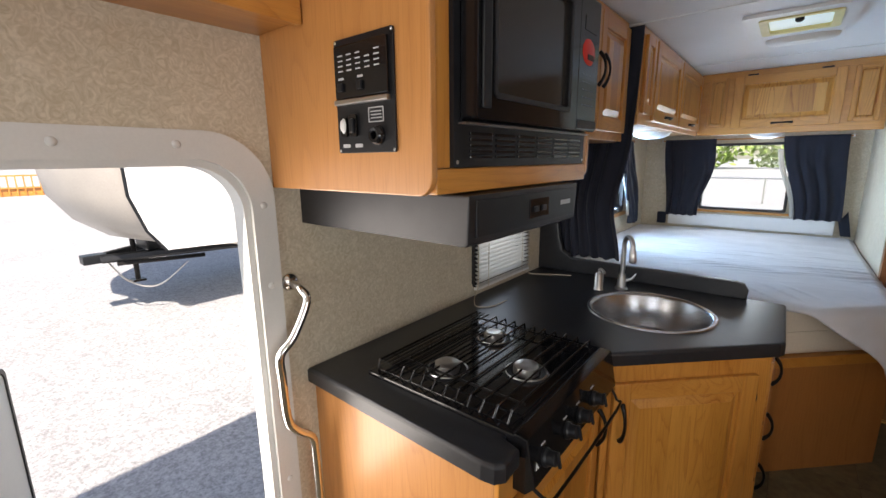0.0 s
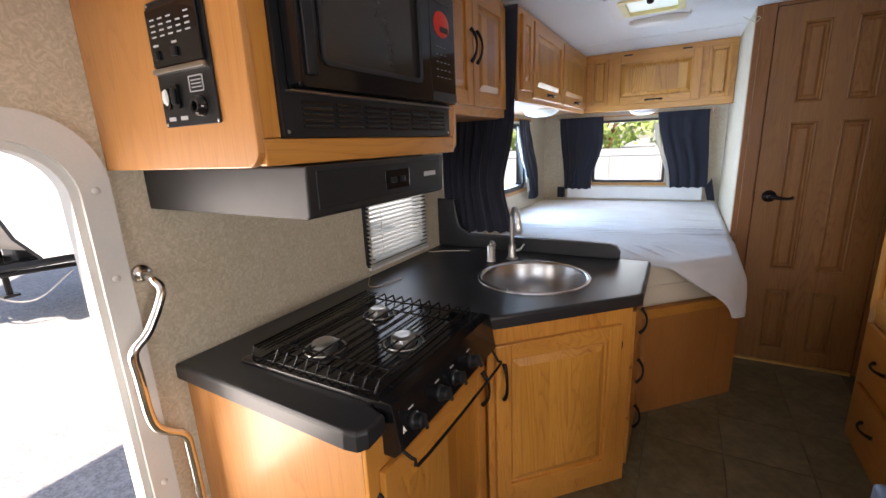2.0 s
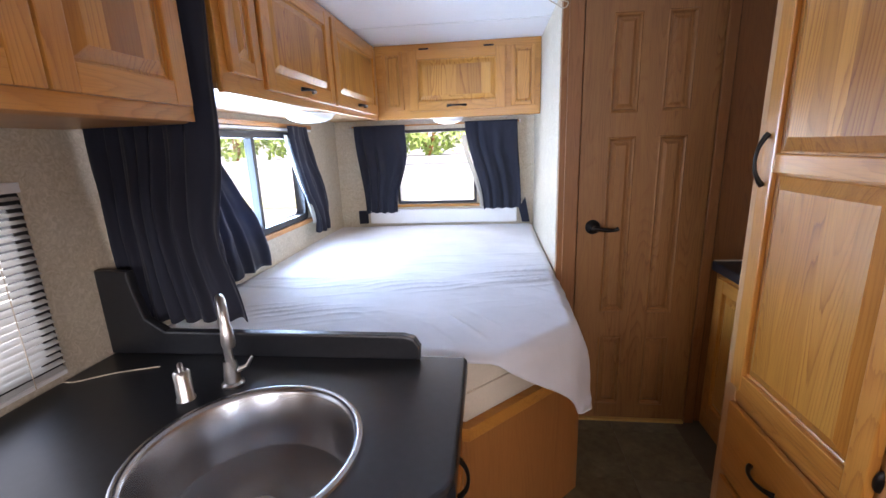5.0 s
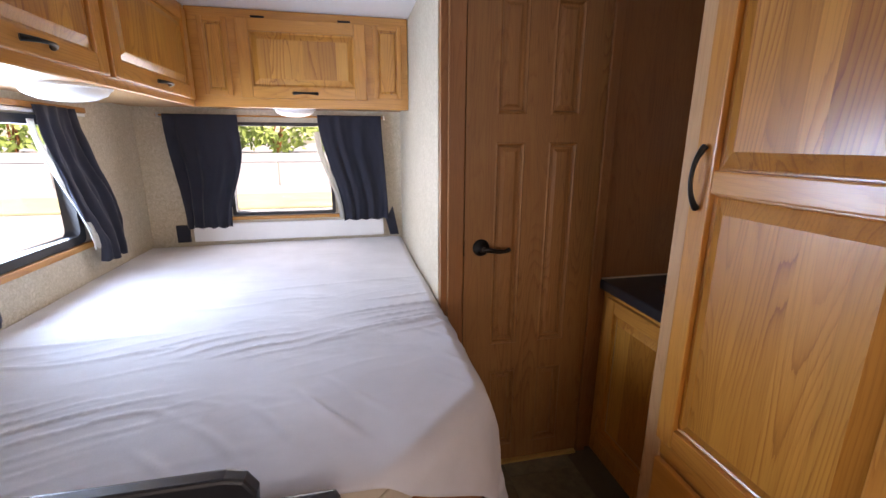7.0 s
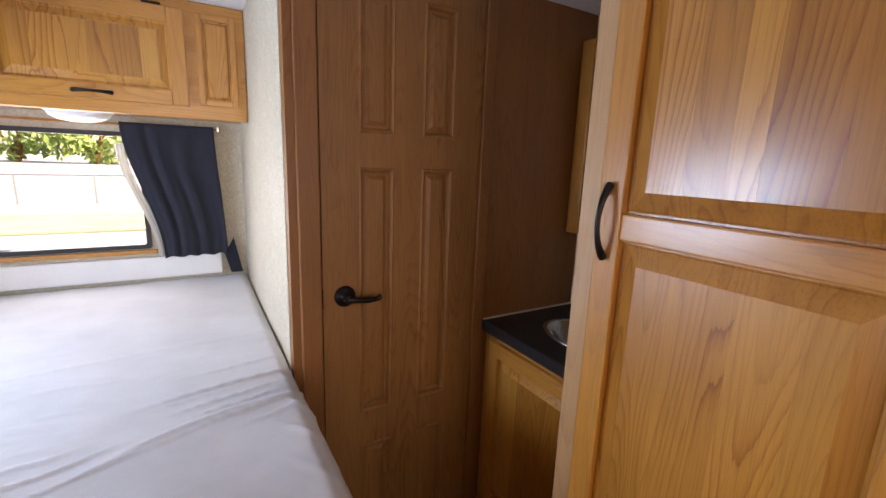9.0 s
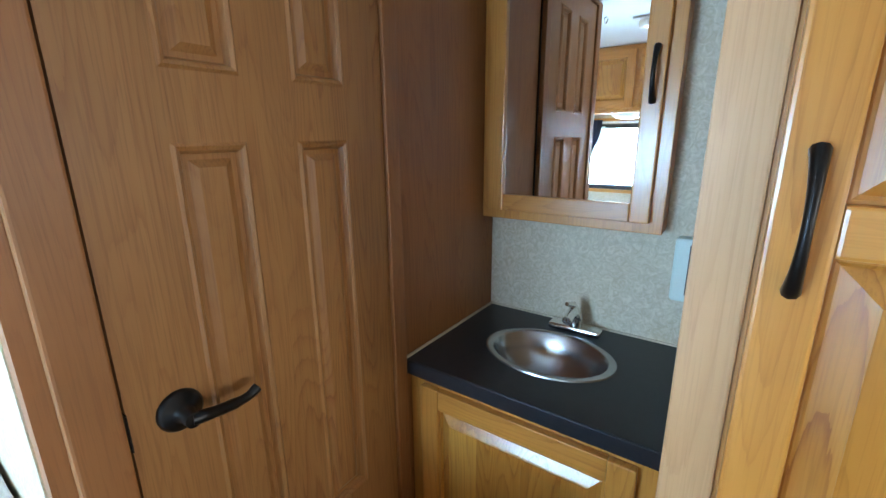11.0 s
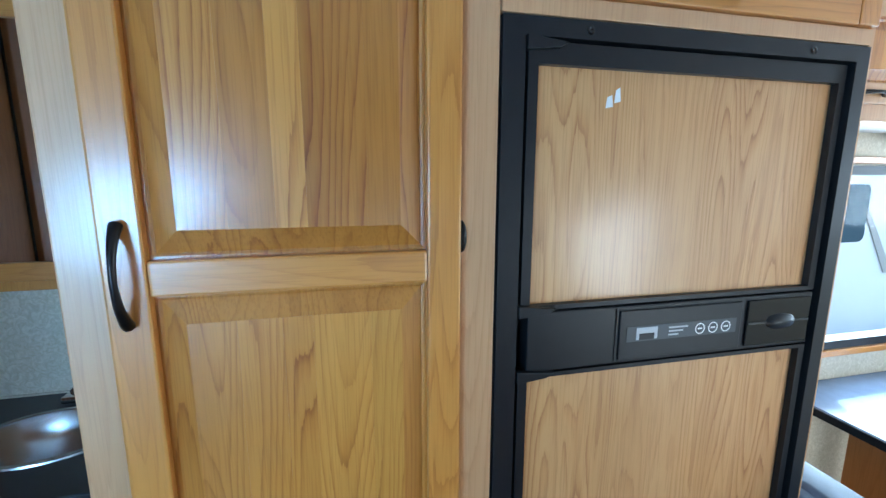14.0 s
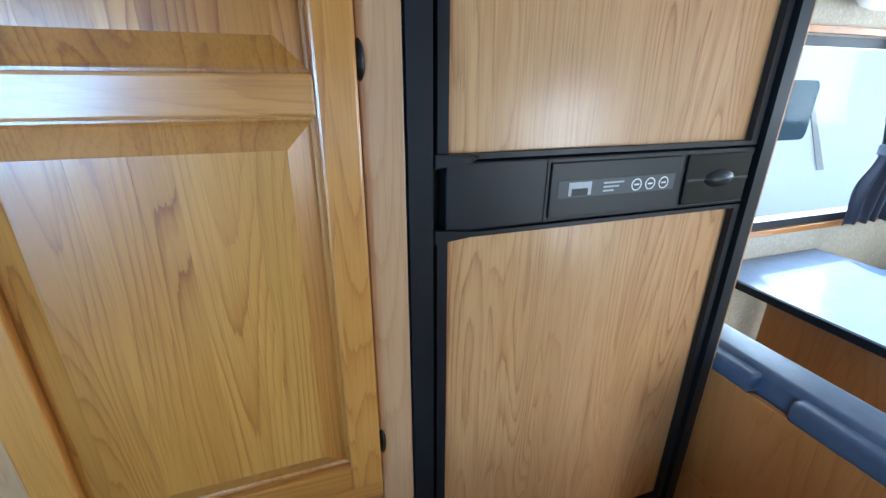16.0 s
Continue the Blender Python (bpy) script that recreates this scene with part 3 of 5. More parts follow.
one("trim_bathroom_door", bm, brown_wall, "brown wood door casing", "trim", "structure")
one("trim_panel_seam", box(1.037, 1.043, 3.008, 3.0135, 0, CZ - 0.003), rubber, "dark seam strip in the panelling", "trim", "structure")

# ---- windows ----


def side_window(name, x, s, hole, label, mullion=None):
    """A window in a side wall: black frame, panes and an oak sill strip. s: which way is indoors."""
    y0, y1, z0, z1 = hole
    t = thing(name, label, "window", (x, (y0 + y1) / 2, z0), kind="structure")
    part("window_frame", ring(rounded(y0 - 0.012, y1 + 0.012, z0 - 0.012, z1 + 0.012, 0.03), rounded(y0 + 0.022, y1 - 0.022, z0 + 0.022, z1 - 0.022, 0.03), x - s * 0.045, x + s * 0.012, "x"), rubber, t, "black window frame")
    edges = [y0 + 0.022] + ([mullion] if mullion else []) + [y1 - 0.022]
    if mullion:
        part("mullion", box(x - s * 0.035, x + s * 0.004, mullion - 0.014, mullion + 0.014, z0 + 0.02, z1 - 0.02, 0.002), rubber, t)
    for a, b in zip(edges, edges[1:]):
        p = part("pane", box(x - s * 0.024, x - s * 0.020, a - 0.004, b + 0.004, z0 + 0.018, z1 - 0.018), pane_glass, t)
        p.visible_shadow = False
    return t


side_window("window_1", WX, 1, BEDWIN, "black-framed sliding window beside the bed", 3.06)
side_window("window_2", WX, 1, SINKWIN, "small window behind the sink counter")
side_window("window_3", DX, -1, DINWIN, "black-framed window beside the dinette table", 0.20)
a, b, c, d = REARWIN
t = thing("window_4", "black-framed rear window over the bed", "window", (-0.33, RY, c), kind="structure")
part("window_frame", ring(rounded(a - 0.010, b + 0.010, c - 0.010, d + 0.010, 0.012), rounded(a + 0.010, b - 0.010, c + 0.010, d - 0.010, 0.012), RY + 0.045, RY - 0.012, "y"), rubber, t, "black window frame")
p = part("pane", box(a + 0.014, b - 0.014, RY + 0.02, RY + 0.024, c + 0.014, d - 0.014), pane_glass, t)
p.visible_shadow = False
one("trim_window_sill_rear", box(a - 0.02, b + 0.03, RY - 0.022, RY - 0.0005, c - 0.034, c - 0.014, 0.003), oak["x"], "oak strip under the rear window", "trim", "structure")
one("trim_window_sill_bed", box(WX + 0.0005, WX + 0.022, 2.45, 3.62, BEDWIN[2] - 0.04, BEDWIN[2] - 0.014, 0.003), oak["y"], "oak strip under the bed window", "trim", "structure")
one("trim_window_sill_dinette", box(DX - 0.022, DX - 0.0005, -0.9, 0.27, DINWIN[2] - 0.040, DINWIN[2] - 0.014, 0.003), oak["y"], "oak strip under the dinette window", "trim", "structure")
one("trim_window_head_dinette", box(DX - 0.026, DX - 0.0005, -0.9, 0.30, 1.475, 1.50, 0.003), oak["y"], "oak strip over the dinette window", "trim", "structure")
one("headboard", box(-0.86, 0.24, RY - 0.03, RY - 0.001, 0.80, 0.905, 0.006), white_paint, "white padded board under the rear window", "headboard")

# blinds behind the sink
t = thing("window_blind", "white horizontal slat blind, lowered, over the counter", "blind", (WX + 0.03, 1.715, 0.81))
part("head_rail", box(WX + 0.003, WX + 0.028, 1.472, 1.958, 1.295, 1.32, 0.002), white_paint, t)
slat = bmesh.new()
for i, (dx, dz) in enumerate(((-0.0105, 0.0045), (-0.0040, 0.0028), (0.0037, -0.0006), (0.0102, -0.0052))):
    for y in (1.474, 1.956):
        slat.verts.new((WX + 0.016 + dx, y, dz))
slat.verts.ensure_lookup_table()
for i in range(3):
    slat.faces.new([slat.verts[q] for q in (2 * i, 2 * i + 1, 2 * i + 3, 2 * i + 2)])
slat.transform(Matrix.Translation(-origin[t.name]))
slat_me = bpy.data.meshes.new("slat")
slat.to_mesh(slat_me)
slat.free()
slat_me.materials.append(blind_mat)
for k in range(25):
    ob = new("slat", slat_me)
    ob.parent, ob.location = t, (0, 0, 0.832 + k * 0.0188)
part("bottom_rail", box(WX + 0.006, WX + 0.026, 1.474, 1.956, 0.812, 0.824, 0.003), white_paint, t)
for y in (1.56, 1.87):
    part("ladder_cord", tube([(WX + 0.029, y, 0.815), (WX + 0.029, y, 1.30)], 0.0012, n=5), cable_mat, t)
part("pull_cord", tube(smooth_path([(WX + 0.03, 1.478, 1.29), (WX + 0.031, 1.476, 1.0), (WX + 0.032, 1.470, 0.83), (WX + 0.035, 1.44, 0.792), (WX + 0.10, 1.36, 0.790), (WX + 0.15, 1.40, 0.790), (WX + 0.16, 1.50, 0.790)], 5), 0.002, n=6), cable_mat, t, "beige pull cord lying on the counter")
one("cord", tube(smooth_path([(WX + 0.03, 1.93, 0.80), (WX + 0.05, 1.95, 0.79), (WX + 0.12, 2.00, 0.789), (WX + 0.22, 2.04, 0.789)], 5), 0.002, n=6), cable_mat, "thin beige cord lying on the black counter", "cord")

# ---- entry door ----
y0, y1, z0, z1 = DOOR
one("trim_entry_door", ring(rounded(y0 - 0.055, y1 + 0.060, -0.29, z1 + 0.062, (0.02, 0.02, 0.16, 0.16), 10), rounded(y0, y1, -0.28, z1, (0.02, 0.02, 0.125, 0.125), 10), WX + 0.0005, WX + 0.012, "x"), grey_trim, "grey-white rounded entry door trim with screw caps", "trim", "structure")
one("trim_entry_jamb", ring(rounded(y0 - 0.012, y1 + 0.012, -0.29, z1 + 0.012, (0.02, 0.02, 0.13, 0.13), 10), rounded(y0 + 0.016, y1 - 0.016, -0.27, z1 - 0.016, (0.02, 0.02, 0.115, 0.115), 10), WX - 0.055, WX - 0.0005, "x"), grey_trim, "pale inner jamb of the entry door", "trim", "structure")
for y, z in ((0.16, 1.417), (0.36, 1.416), (0.541, 1.27), (0.541, 1.06), (0.541, 0.72), (0.541, 0.48)):
    one("screw_cap", lathe([(0, 0.004), (0.006, 0.0035), (0.0085, 0.0015), (0.009, 0)], (WX + 0.012, y, z), n=14, m=Matrix.Rotation(radians(90), 4, "Y")), grey_trim, "grey plastic screw cap on the door trim", "screw cap", group="door trim screw caps", smooth=50)
t = thing("grab_bar", "bent chrome grab bar beside the entry door", "grab bar", (WX, 0.60, 0.4))
part("bar", tube(smooth_path([(WX + 0.012, 0.600, 1.052), (WX + 0.050, 0.603, 1.040), (WX + 0.068, 0.605, 1.01), (WX + 0.065, 0.560, 0.925), (WX + 0.062, 0.520, 0.885), (WX + 0.06, 0.520, 0.82), (WX + 0.06, 0.525, 0.70), (WX + 0.062, 0.545, 0.655), (WX + 0.062, 0.590, 0.61), (WX + 0.062, 0.598, 0.55), (WX + 0.062, 0.598, 0.35), (WX + 0.02, 0.598, 0.32)], 4), 0.0115, n=14), chrome, t, "", 60)
for z in (1.055, 0.32):
    part("flange", lathe([(0, 0.014), (0.014, 0.013), (0.024, 0.006), (0.026, 0)], (WX + 0.0005, 0.60, z), n=20, m=Matrix.Rotation(radians(90), 4, "Y")), chrome, t, "", 50)
# the open door leaf swung outwards
t = thing("door_1", "open entry door swung outwards, dark-edged", "door", (WX - 0.06, -0.16, -0.28), kind="structure")
MDL = Matrix.Translation((WX - 0.07, -0.15, 0)) @ Matrix.Rotation(radians(-20), 4, "Z")
part("leaf", prism(rounded(-0.64, 0.0, -0.28, 0.80, (0.02, 0.02, 0.02, 0.03)), -0.03, 0.0, "y", 0.004, m=MDL), grey_trim, t)
part("edge_strip", ring(rounded(-0.648, 0.006, -0.285, 0.806, (0.02, 0.02, 0.02, 0.03)), rounded(-0.636, -0.004, -0.275, 0.796, (0.02, 0.02, 0.02, 0.03)), -0.034, 0.004, "y", m=MDL), rubber, t, "dark rubber edge")

# ---- overhead cabinets, door side ----
MATS_V = (oak["z"], oak["y"], oak_panel["z"])
MATS_X = (oak["z"], oak["x"], oak_panel["z"])
t = thing("overhead_cabinet", "honey oak cabinet over the entry door", "cabinet", (WX, 0.2, 1.67), "overhead cabinets")
part("body", box(WX + 0.001, -0.925, -0.95, 0.574, 1.672, CZ - 0.001, 0.002), oak["y"], t)
part("face_frame", box(-0.9245, -0.905, -0.95, 0.572, 1.662, CZ - 0.002, 0.003), oak["y"], t)

t = thing("microwave_cabinet", "honey oak overhead cabinet housing a black microwave", "cabinet", (WX, 0.95, 1.31), "overhead cabinets")
part("side_panel", prism(rounded(WX + 0.001, -0.552, 1.312, CZ - 0.001, (0, 0.035, 0, 0)), 0.576, 0.592, "y", 0.003), oak_side, t)
part("side_panel", prism(rounded(WX + 0.001, -0.552, 1.312, CZ - 0.001, (0, 0.035, 0, 0)), 1.308, 1.324, "y", 0.003), oak_side, t)
part("bottom", box(WX + 0.001, -0.580, 0.5925, 1.3075, 1.325, 1.340), oak["y"], t)
MW = face((-0.558, 0, 0), (0, 1, 0), (1, 0, 0))
part("rail", box(0.5925, 1.3075, 1.314, 1.362, -0.02, 0.004, 0.004, m=MW), oak["y"], t)
part("stile", box(0.5925, 0.632, 1.3625, CZ - 0.002, -0.02, 0.003, 0.002, m=MW), oak["z"], t)
part("stile", box(1.268, 1.3075, 1.3625, CZ - 0.002, -0.02, 0.003, 0.002, m=MW), oak["z"], t)
part("rail", box(0.6325, 1.2675, 1.815, CZ - 0.002, -0.02, 0.003, 0.002, m=MW), oak["y"], t)

t = thing("microwave", "black built-in microwave oven with a vented trim", "microwave", (-0.6, 0.95, 1.365))
part("trim_frame", ring(rounded(0.633, 1.267, 1.363, 1.814, 0.004), rounded(0.652, 1.250, 1.446, 1.790, 0.004), -0.02, 0.012, "z", m=MW), black_plastic, t, "black trim kit with louvred grille")
part("body", box(0.655, 1.247, 1.449, 1.787, -0.40, 0.014, m=MW), black_plastic, t)
door = part("door", ring(rounded(0.652, 1.105, 1.450, 1.786, 0.012), rounded(0.715, 1.050, 1.500, 1.742, 0.012), 0.0145, 0.050, "z", m=MW), black_gloss, t, "glossy black door")
part("window", box(0.712, 1.053, 1.497, 1.745, 0.036, 0.042, m=MW), mw_glass, door, "dark oven glass")
part("window_bezel", ring(rounded(0.706, 1.059, 1.491, 1.751, 0.016), rounded(0.716, 1.049, 1.501, 1.741, 0.010), 0.0502, 0.0535, "z", m=MW), grey_black, door, "satin bevelled window surround")
part("handle", box(0.664, 0.690, 1.47, 1.77, 0.0505, 0.057, 0.003, m=MW), black_plastic, door)
panel = part("control_panel", box(1.106, 1.250, 1.450, 1.786, 0.0145, 0.049, 0.006, m=MW), black_gloss, t)
part("badge", lathe([(0, 0.003), (0.030, 0.002), (0.033, 0)], (0, 0, 0), n=24, sx=1.3, sy=1.0, m=MW @ Matrix.Translation((1.172, 1.650, 0.0492))), red_mark, panel, "red oval dial print", 40)
part("badge_inset", box(1.158, 1.200, 1.630, 1.644, 0.0512, 0.0530, 0.002, m=MW), black_plastic, panel)
for r in range(5):
    for c_ in range(3 + (r > 1)):
        part("button_print", box(1.138 + c_ * 0.022, 1.148 + c_ * 0.022, 1.592 - r * 0.019, 1.5945 - r * 0.019, 0.0493, 0.0498, m=MW), dim_mark, panel)
part("open_key", box(1.112, 1.244, 1.455, 1.478, 0.0492, 0.0525, 0.002, m=MW), grey_black, panel, "wide grey door release key")
part("display", box(1.14, 1.22, 1.70, 1.735, 0.0493, 0.0502, m=MW), mw_glass, panel)
part("chrome_line", box(0.645, 1.255, 1.4425, 1.4460, 0.012, 0.030, 0.001, m=MW), nickel, t, "thin bright strip")
for g in range(6):
    for r in range(5):
        part("louvre", box(0.680 + g * 0.094, 0.758 + g * 0.094, 1.380 + r * 0.011, 1.386 + r * 0.011, 0.0122, 0.017, 0.0015, m=MW), black_gloss, t)
for u, v in ((0.643, 1.373), (1.258, 1.373)):
    part("screw", lathe([(0, 0.002), (0.003, 0.0015), (0.004, 0)], (0, 0, 0), n=10, m=MW @ Matrix.Translation((u, v, 0.0122))), nickel, t)

# monitor panel on the cabinet's side
MP = face((0, 0.576, 0), (1, 0, 0), (0, -1, 0))
t = thing("control_panel", "black tank monitor and switch panel on the cabinet side", "control panel", (-0.717, 0.576, 1.395))
part("plate", prism(rounded(-0.802, -0.634, 1.393, 1.612, 0.005), 0.0005, 0.005, "z", 0.001, m=MP), black_plastic, t)
part("monitor", box(-0.795, -0.645, 1.500, 1.598, 0.0052, 0.012, 0.002, m=MP), black_gloss, t)
part("bright_edge", box(-0.797, -0.643, 1.487, 1.497, 0.0052, 0.016, 0.002, m=MP), nickel, t, "bright bevelled edge")
for r in range(4):
    for c_ in range(5):
        if c_ != 3 or r != 3:
            part("label_print", box(-0.782 + c_ * 0.026, -0.768 + c_ * 0.026, 1.549 + r * 0.0095, 1.5515 + r * 0.0095, 0.0121, 0.0125, m=MP), pale_mark, t)
for u in (-0.775, -0.718):
    part("rocker", box(u - 0.007, u + 0.007, 1.512, 1.528, 0.0121, 0.018, 0.002, m=MP), black_plastic, t)
    part("label_print", box(u - 0.008, u + 0.008, 1.534, 1.538, 0.0121, 0.0125, m=MP), pale_mark, t)
sw = part("switch", prism(rounded(-0.788, -0.768, 1.425, 1.463, 0.006), 0.0052, 0.010, "z", m=MP), black_gloss, t)
part("rocker", lathe([(0, 0.005), (0.006, 0.004), (0.008, 0)], (0, 0, 0), n=18, sy=1.9, m=MP @ Matrix.Translation((-0.778, 1.447, 0.010))), white_paint, sw, "white oval rocker", 50)
sw = part("switch", prism(rounded(-0.760, -0.738, 1.425, 1.468, 0.005), 0.0052, 0.011, "z", m=MP), black_gloss, t)
part("rocker", box(-0.755, -0.743, 1.432, 1.460, 0.011, 0.016, 0.003, m=MP), black_plastic, sw)
part("rating_plate", ring(rounded(-0.706, -0.664, 1.450, 1.478, 0.002), rounded(-0.704, -0.666, 1.452, 1.476, 0.002), 0.0052, 0.0062, "z", m=MP), pale_mark, t)
for k in range(3):
    part("label_print", box(-0.70, -0.670, 1.457 + k * 0.006, 1.459 + k * 0.006, 0.0052, 0.0057, m=MP), pale_mark, t)
part("socket", lathe([(0.007, 0.002), (0.008, 0.014), (0.013, 0.015), (0.017, 0.010), (0.019, 0)], (0, 0, 0), n=24, m=MP @ Matrix.Translation((-0.680, 1.425, 0.005))), black_gloss, t, "round black power socket", 40)
for u in (-0.776, -0.738):
    part("label_print", box(u - 0.011, u + 0.011, 1.404, 1.411, 0.0052, 0.0057, m=MP), pale_mark, t)
for u in (-0.797, -0.639):
    for v in (1.398, 1.607):
        part("screw", lathe([(0, 0.0015), (0.003, 0)], (0, 0, 0), n=8, m=MP @ Matrix.Translation((u, v, 0.005))), nickel, t)

# range hood
t = thing("range_hood", "black range hood under the microwave cabinet", "range hood", (WX, 0.91, 1.2))
part("body", prism([(WX + 0.001, 1.211), (-0.535, 1.208), (-0.528, 1.214), (-0.524, 1.31), (WX + 0.001, 1.31)], 0.652, 1.178, "y", 0.004), grey_black, t)
MH = face((-0.526, 0, 0), (0, 1, 0), (1, 0, 0))
part("fascia", box(0.675, 1.155, 1.225, 1.300, -0.004, 0.004, 0.002, m=MH), black_plastic, t, "black plastic fascia")
part("switch_plate", box(0.89, 0.99, 1.240, 1.285, 0.0042, 0.007, 0.001, m=MH), black_gloss, t)
for u in (0.915, 0.955):
    part("rocker", box(u - 0.008, u + 0.012, 1.254, 1.268, 0.0072, 0.012, 0.002, m=MH), black_plastic, t)
part("name_plate", box(1.065, 1.125, 1.258, 1.270, 0.0042, 0.0055, m=MH), pale_mark, t, "small grey name plate")

# two-door cabinet over the sink
t = thing("overhead_cabinet", "two-door honey oak cabinet over the sink counter", "cabinet", (WX, 1.73, 1.45), "overhead cabinets")
part("body", prism(rounded(WX + 0.001, -0.703, 1.447, CZ - 0.001, (0, 0.03, 0, 0)), 1.345, 2.126, "y", 0.003), oak_side, t)
MB = face((-0.7025, 0, 0), (0, 1, 0), (1, 0, 0))
part("face_frame", box(1.347, 2.124, 1.451, CZ - 0.003, 0, 0.006, 0.002, m=MB), oak["y"], t)
MB2 = MB @ Matrix.Translation((0, 0, 0.0065))
raised_door(MB2, 1.372, 1.738, 1.487, 1.930, t, MATS_V, handle=(1.715, 1.71, 0.12, True))
raised_door(MB2, 1.744, 2.102, 1.487, 1.930, t, MATS_V, handle=(1.767, 1.71, 0.12, True))

# bedroom overhead cabinets
t = thing("overhead_cabinet", "long honey oak overhead cabinet along the bed wall", "cabinet", (WX, 3.0, 1.53), "overhead cabinets")
part("body", box(WX + 0.001, -0.668, 2.195, RY - 0.001, 1.555, CZ - 0.001), oak_side, t)
part("bottom", box(WX + 0.002, -0.672, 2.197, 3.79, 1.540, 1.5545), oak_pale, t, "pale oak underside panel")
ML = face((-0.668, 0, 0), (0, 1, 0), (1, 0, 0))
part("face_frame", box(2.195, 3.797, 1.530, CZ - 0.002, 0.0, 0.017, 0.004, m=ML), oak["y"], t)
ML2 = ML @ Matrix.Translation((0, 0, 0.0175))
raised_door(ML2, 2.225, 2.385, 1.585, 1.93, t, MATS_V, name="fixed_panel", stile=0.04)
raised_door(ML2, 2.415, 3.015, 1.560, 1.935, t, MATS_V, handle=(2.70, 1.588, 0.11, False))
raised_door(ML2, 3.045, 3.765, 1.560, 1.935, t, MATS_V, handle=(3.40, 1.588, 0.11, False))
t = thing("overhead_cabinet", "honey oak overhead cabinet across the rear wall", "cabinet", (-0.15, RY, 1.53), "overhead cabinets")
part("body", box(-0.650, 0.357, 3.816, RY - 0.001, 1.550, CZ - 0.001), oak_side, t)
MR = face((0, 3.816, 0), (1, 0, 0), (0, -1, 0))
part("face_frame", box(-0.6502, 0.357, 1.532, CZ - 0.002, 0, 0.017, 0.004, m=MR), oak["x"], t)
MR2 = MR @ Matrix.Translation((0, 0, 0.0175))
raised_door(MR2, -0.440, 0.148, 1.575, 1.925, t, MATS_X, handle=(-0.147, 1.600, 0.11, False))
for k in ((-0.60, -0.475), (0.185, 0.325)):
    raised_door(MR2, k[0], k[1], 1.585, 1.925, t, MATS_X, name="fixed_panel", stile=0.022, thick=0.010, inset=0.012)
for u in (-0.34, 0.05):
    part("hinge", box(u - 0.03, u + 0.03, 1.926, 1.936, 0, 0.012, 0.003, m=MR2), black_iron, t, "black hinge")

dome_lamp(-0.89, 1.62, 1.4465, 0.105, "white dome light under the sink cabinet")
dome_lamp(-0.80, 3.10, 1.5395, 0.12, "white dome light under the bed cabinet")
dome_lamp(-0.23, 4.02, 1.5495, 0.11, "white dome light under the rear cabinet")

# ---- curtains ----
RODZ = 1.512


t = thing("curtain_rod", "thin rod over the rear window", "curtain rod", (-0.35, RY, RODZ))
part("rod", tube([(-0.97, RY - 0.022, RODZ), (0.27, RY - 0.022, RODZ)], 0.005), oak["x"], t)
for x in (-0.96, 0.26):
    part("bracket", box(x - 0.006, x + 0.006, RY - 0.03, RY - 0.0005, RODZ - 0.012, RODZ + 0.012, 0.002), nickel, t)
t = thing("curtain_rod", "flat pale track over the bed window", "curtain rod", (WX, 3.1, 1.50))
part("rod", box(WX + 0.0005, WX + 0.026, 2.30, 3.72, 1.490, 1.512, 0.003), oak["y"], t)
part("glide", box(WX + 0.02, WX + 0.03, 2.36, 3.70, 1.474, 1.486, 0.002), white_paint, t)


def curtain(label, top, bottom, folds, amp, axis, seed, pinch=None, tie=None, bulge=0.0, lining=None):
    t = thing("curtain", label, "curtain", (top[0][0], top[0][1], bottom[2]), "dark blue curtains")
    drape("cloth", top, bottom, folds, amp, "", axis, parent=t, pinch=pinch, seed=seed, bulge=bulge)
    if lining:
        drape("lining", lining[0], lining[1], 2, 0.004, "pale lining turned out at the edge", axis, parent=t, cloth_mat=lining_cloth, seed=seed + 20)
    if tie:
        part("tieback", tie, curtain_cloth, t)
    return t


yc = RY - 0.045
curtain("dark blue curtain drawn aside at the rear window", ((-0.93, yc), (-0.555, yc), 1.518), ((-0.88, yc), (-0.64, yc), 0.885), 4, 0.011, "x", 1, bulge=0.10)
curtain("dark blue curtain drawn aside at the rear window", ((-0.125, yc), (0.24, yc), 1.522), ((0.00, yc), (0.27, yc), 0.905), 4, 0.011, "x", 2, lining=(((-0.150, yc + 0.012), (-0.118, yc + 0.010), 1.43), ((-0.025, yc + 0.012), (0.012, yc + 0.010), 0.91)))
xc = WX + 0.05
curtain("dark blue curtain gathered beside the bed window", ((xc, 2.36), (xc, 2.66), 1.50), ((xc + 0.03, 2.34), (xc + 0.03, 2.96), 0.84), 5, 0.016, "y", 3)
curtain("dark blue curtain tied back beside the bed window", ((xc, 3.34), (xc, 3.60), 1.50), ((xc + 0.02, 3.52), (xc + 0.02, 3.78), 0.86), 4, 0.015, "y", 4, (0.90, 0.45, 0.65), lining=(((xc - 0.012, 3.315), (xc - 0.010, 3.35), 1.45), ((xc + 0.005, 3.53), (xc + 0.008, 3.57), 0.93)))
one("tieback", box(-0.95, -0.88, RY - 0.03, RY - 0.012, 0.80, 0.90, 0.004), curtain_cloth, "dark cloth strap hanging by the rear window", "strap")
one("tieback", prism([(0.255, 0.90), (0.30, 0.98), (0.335, 0.80), (0.28, 0.80)], RY - 0.034, RY - 0.020, "y"), curtain_cloth, "dark cloth strap hanging by the rear window", "strap")
curtain("dark blue privacy curtain bunched beside the sink counter", ((WX + 0.02, 2.162), (-0.640, 2.162), CZ - 0.01), ((WX + 0.01, 2.185), (-0.68, 2.20), 0.862), 7, 0.012, "x", 5, (0.75, 0.12, 0.0))
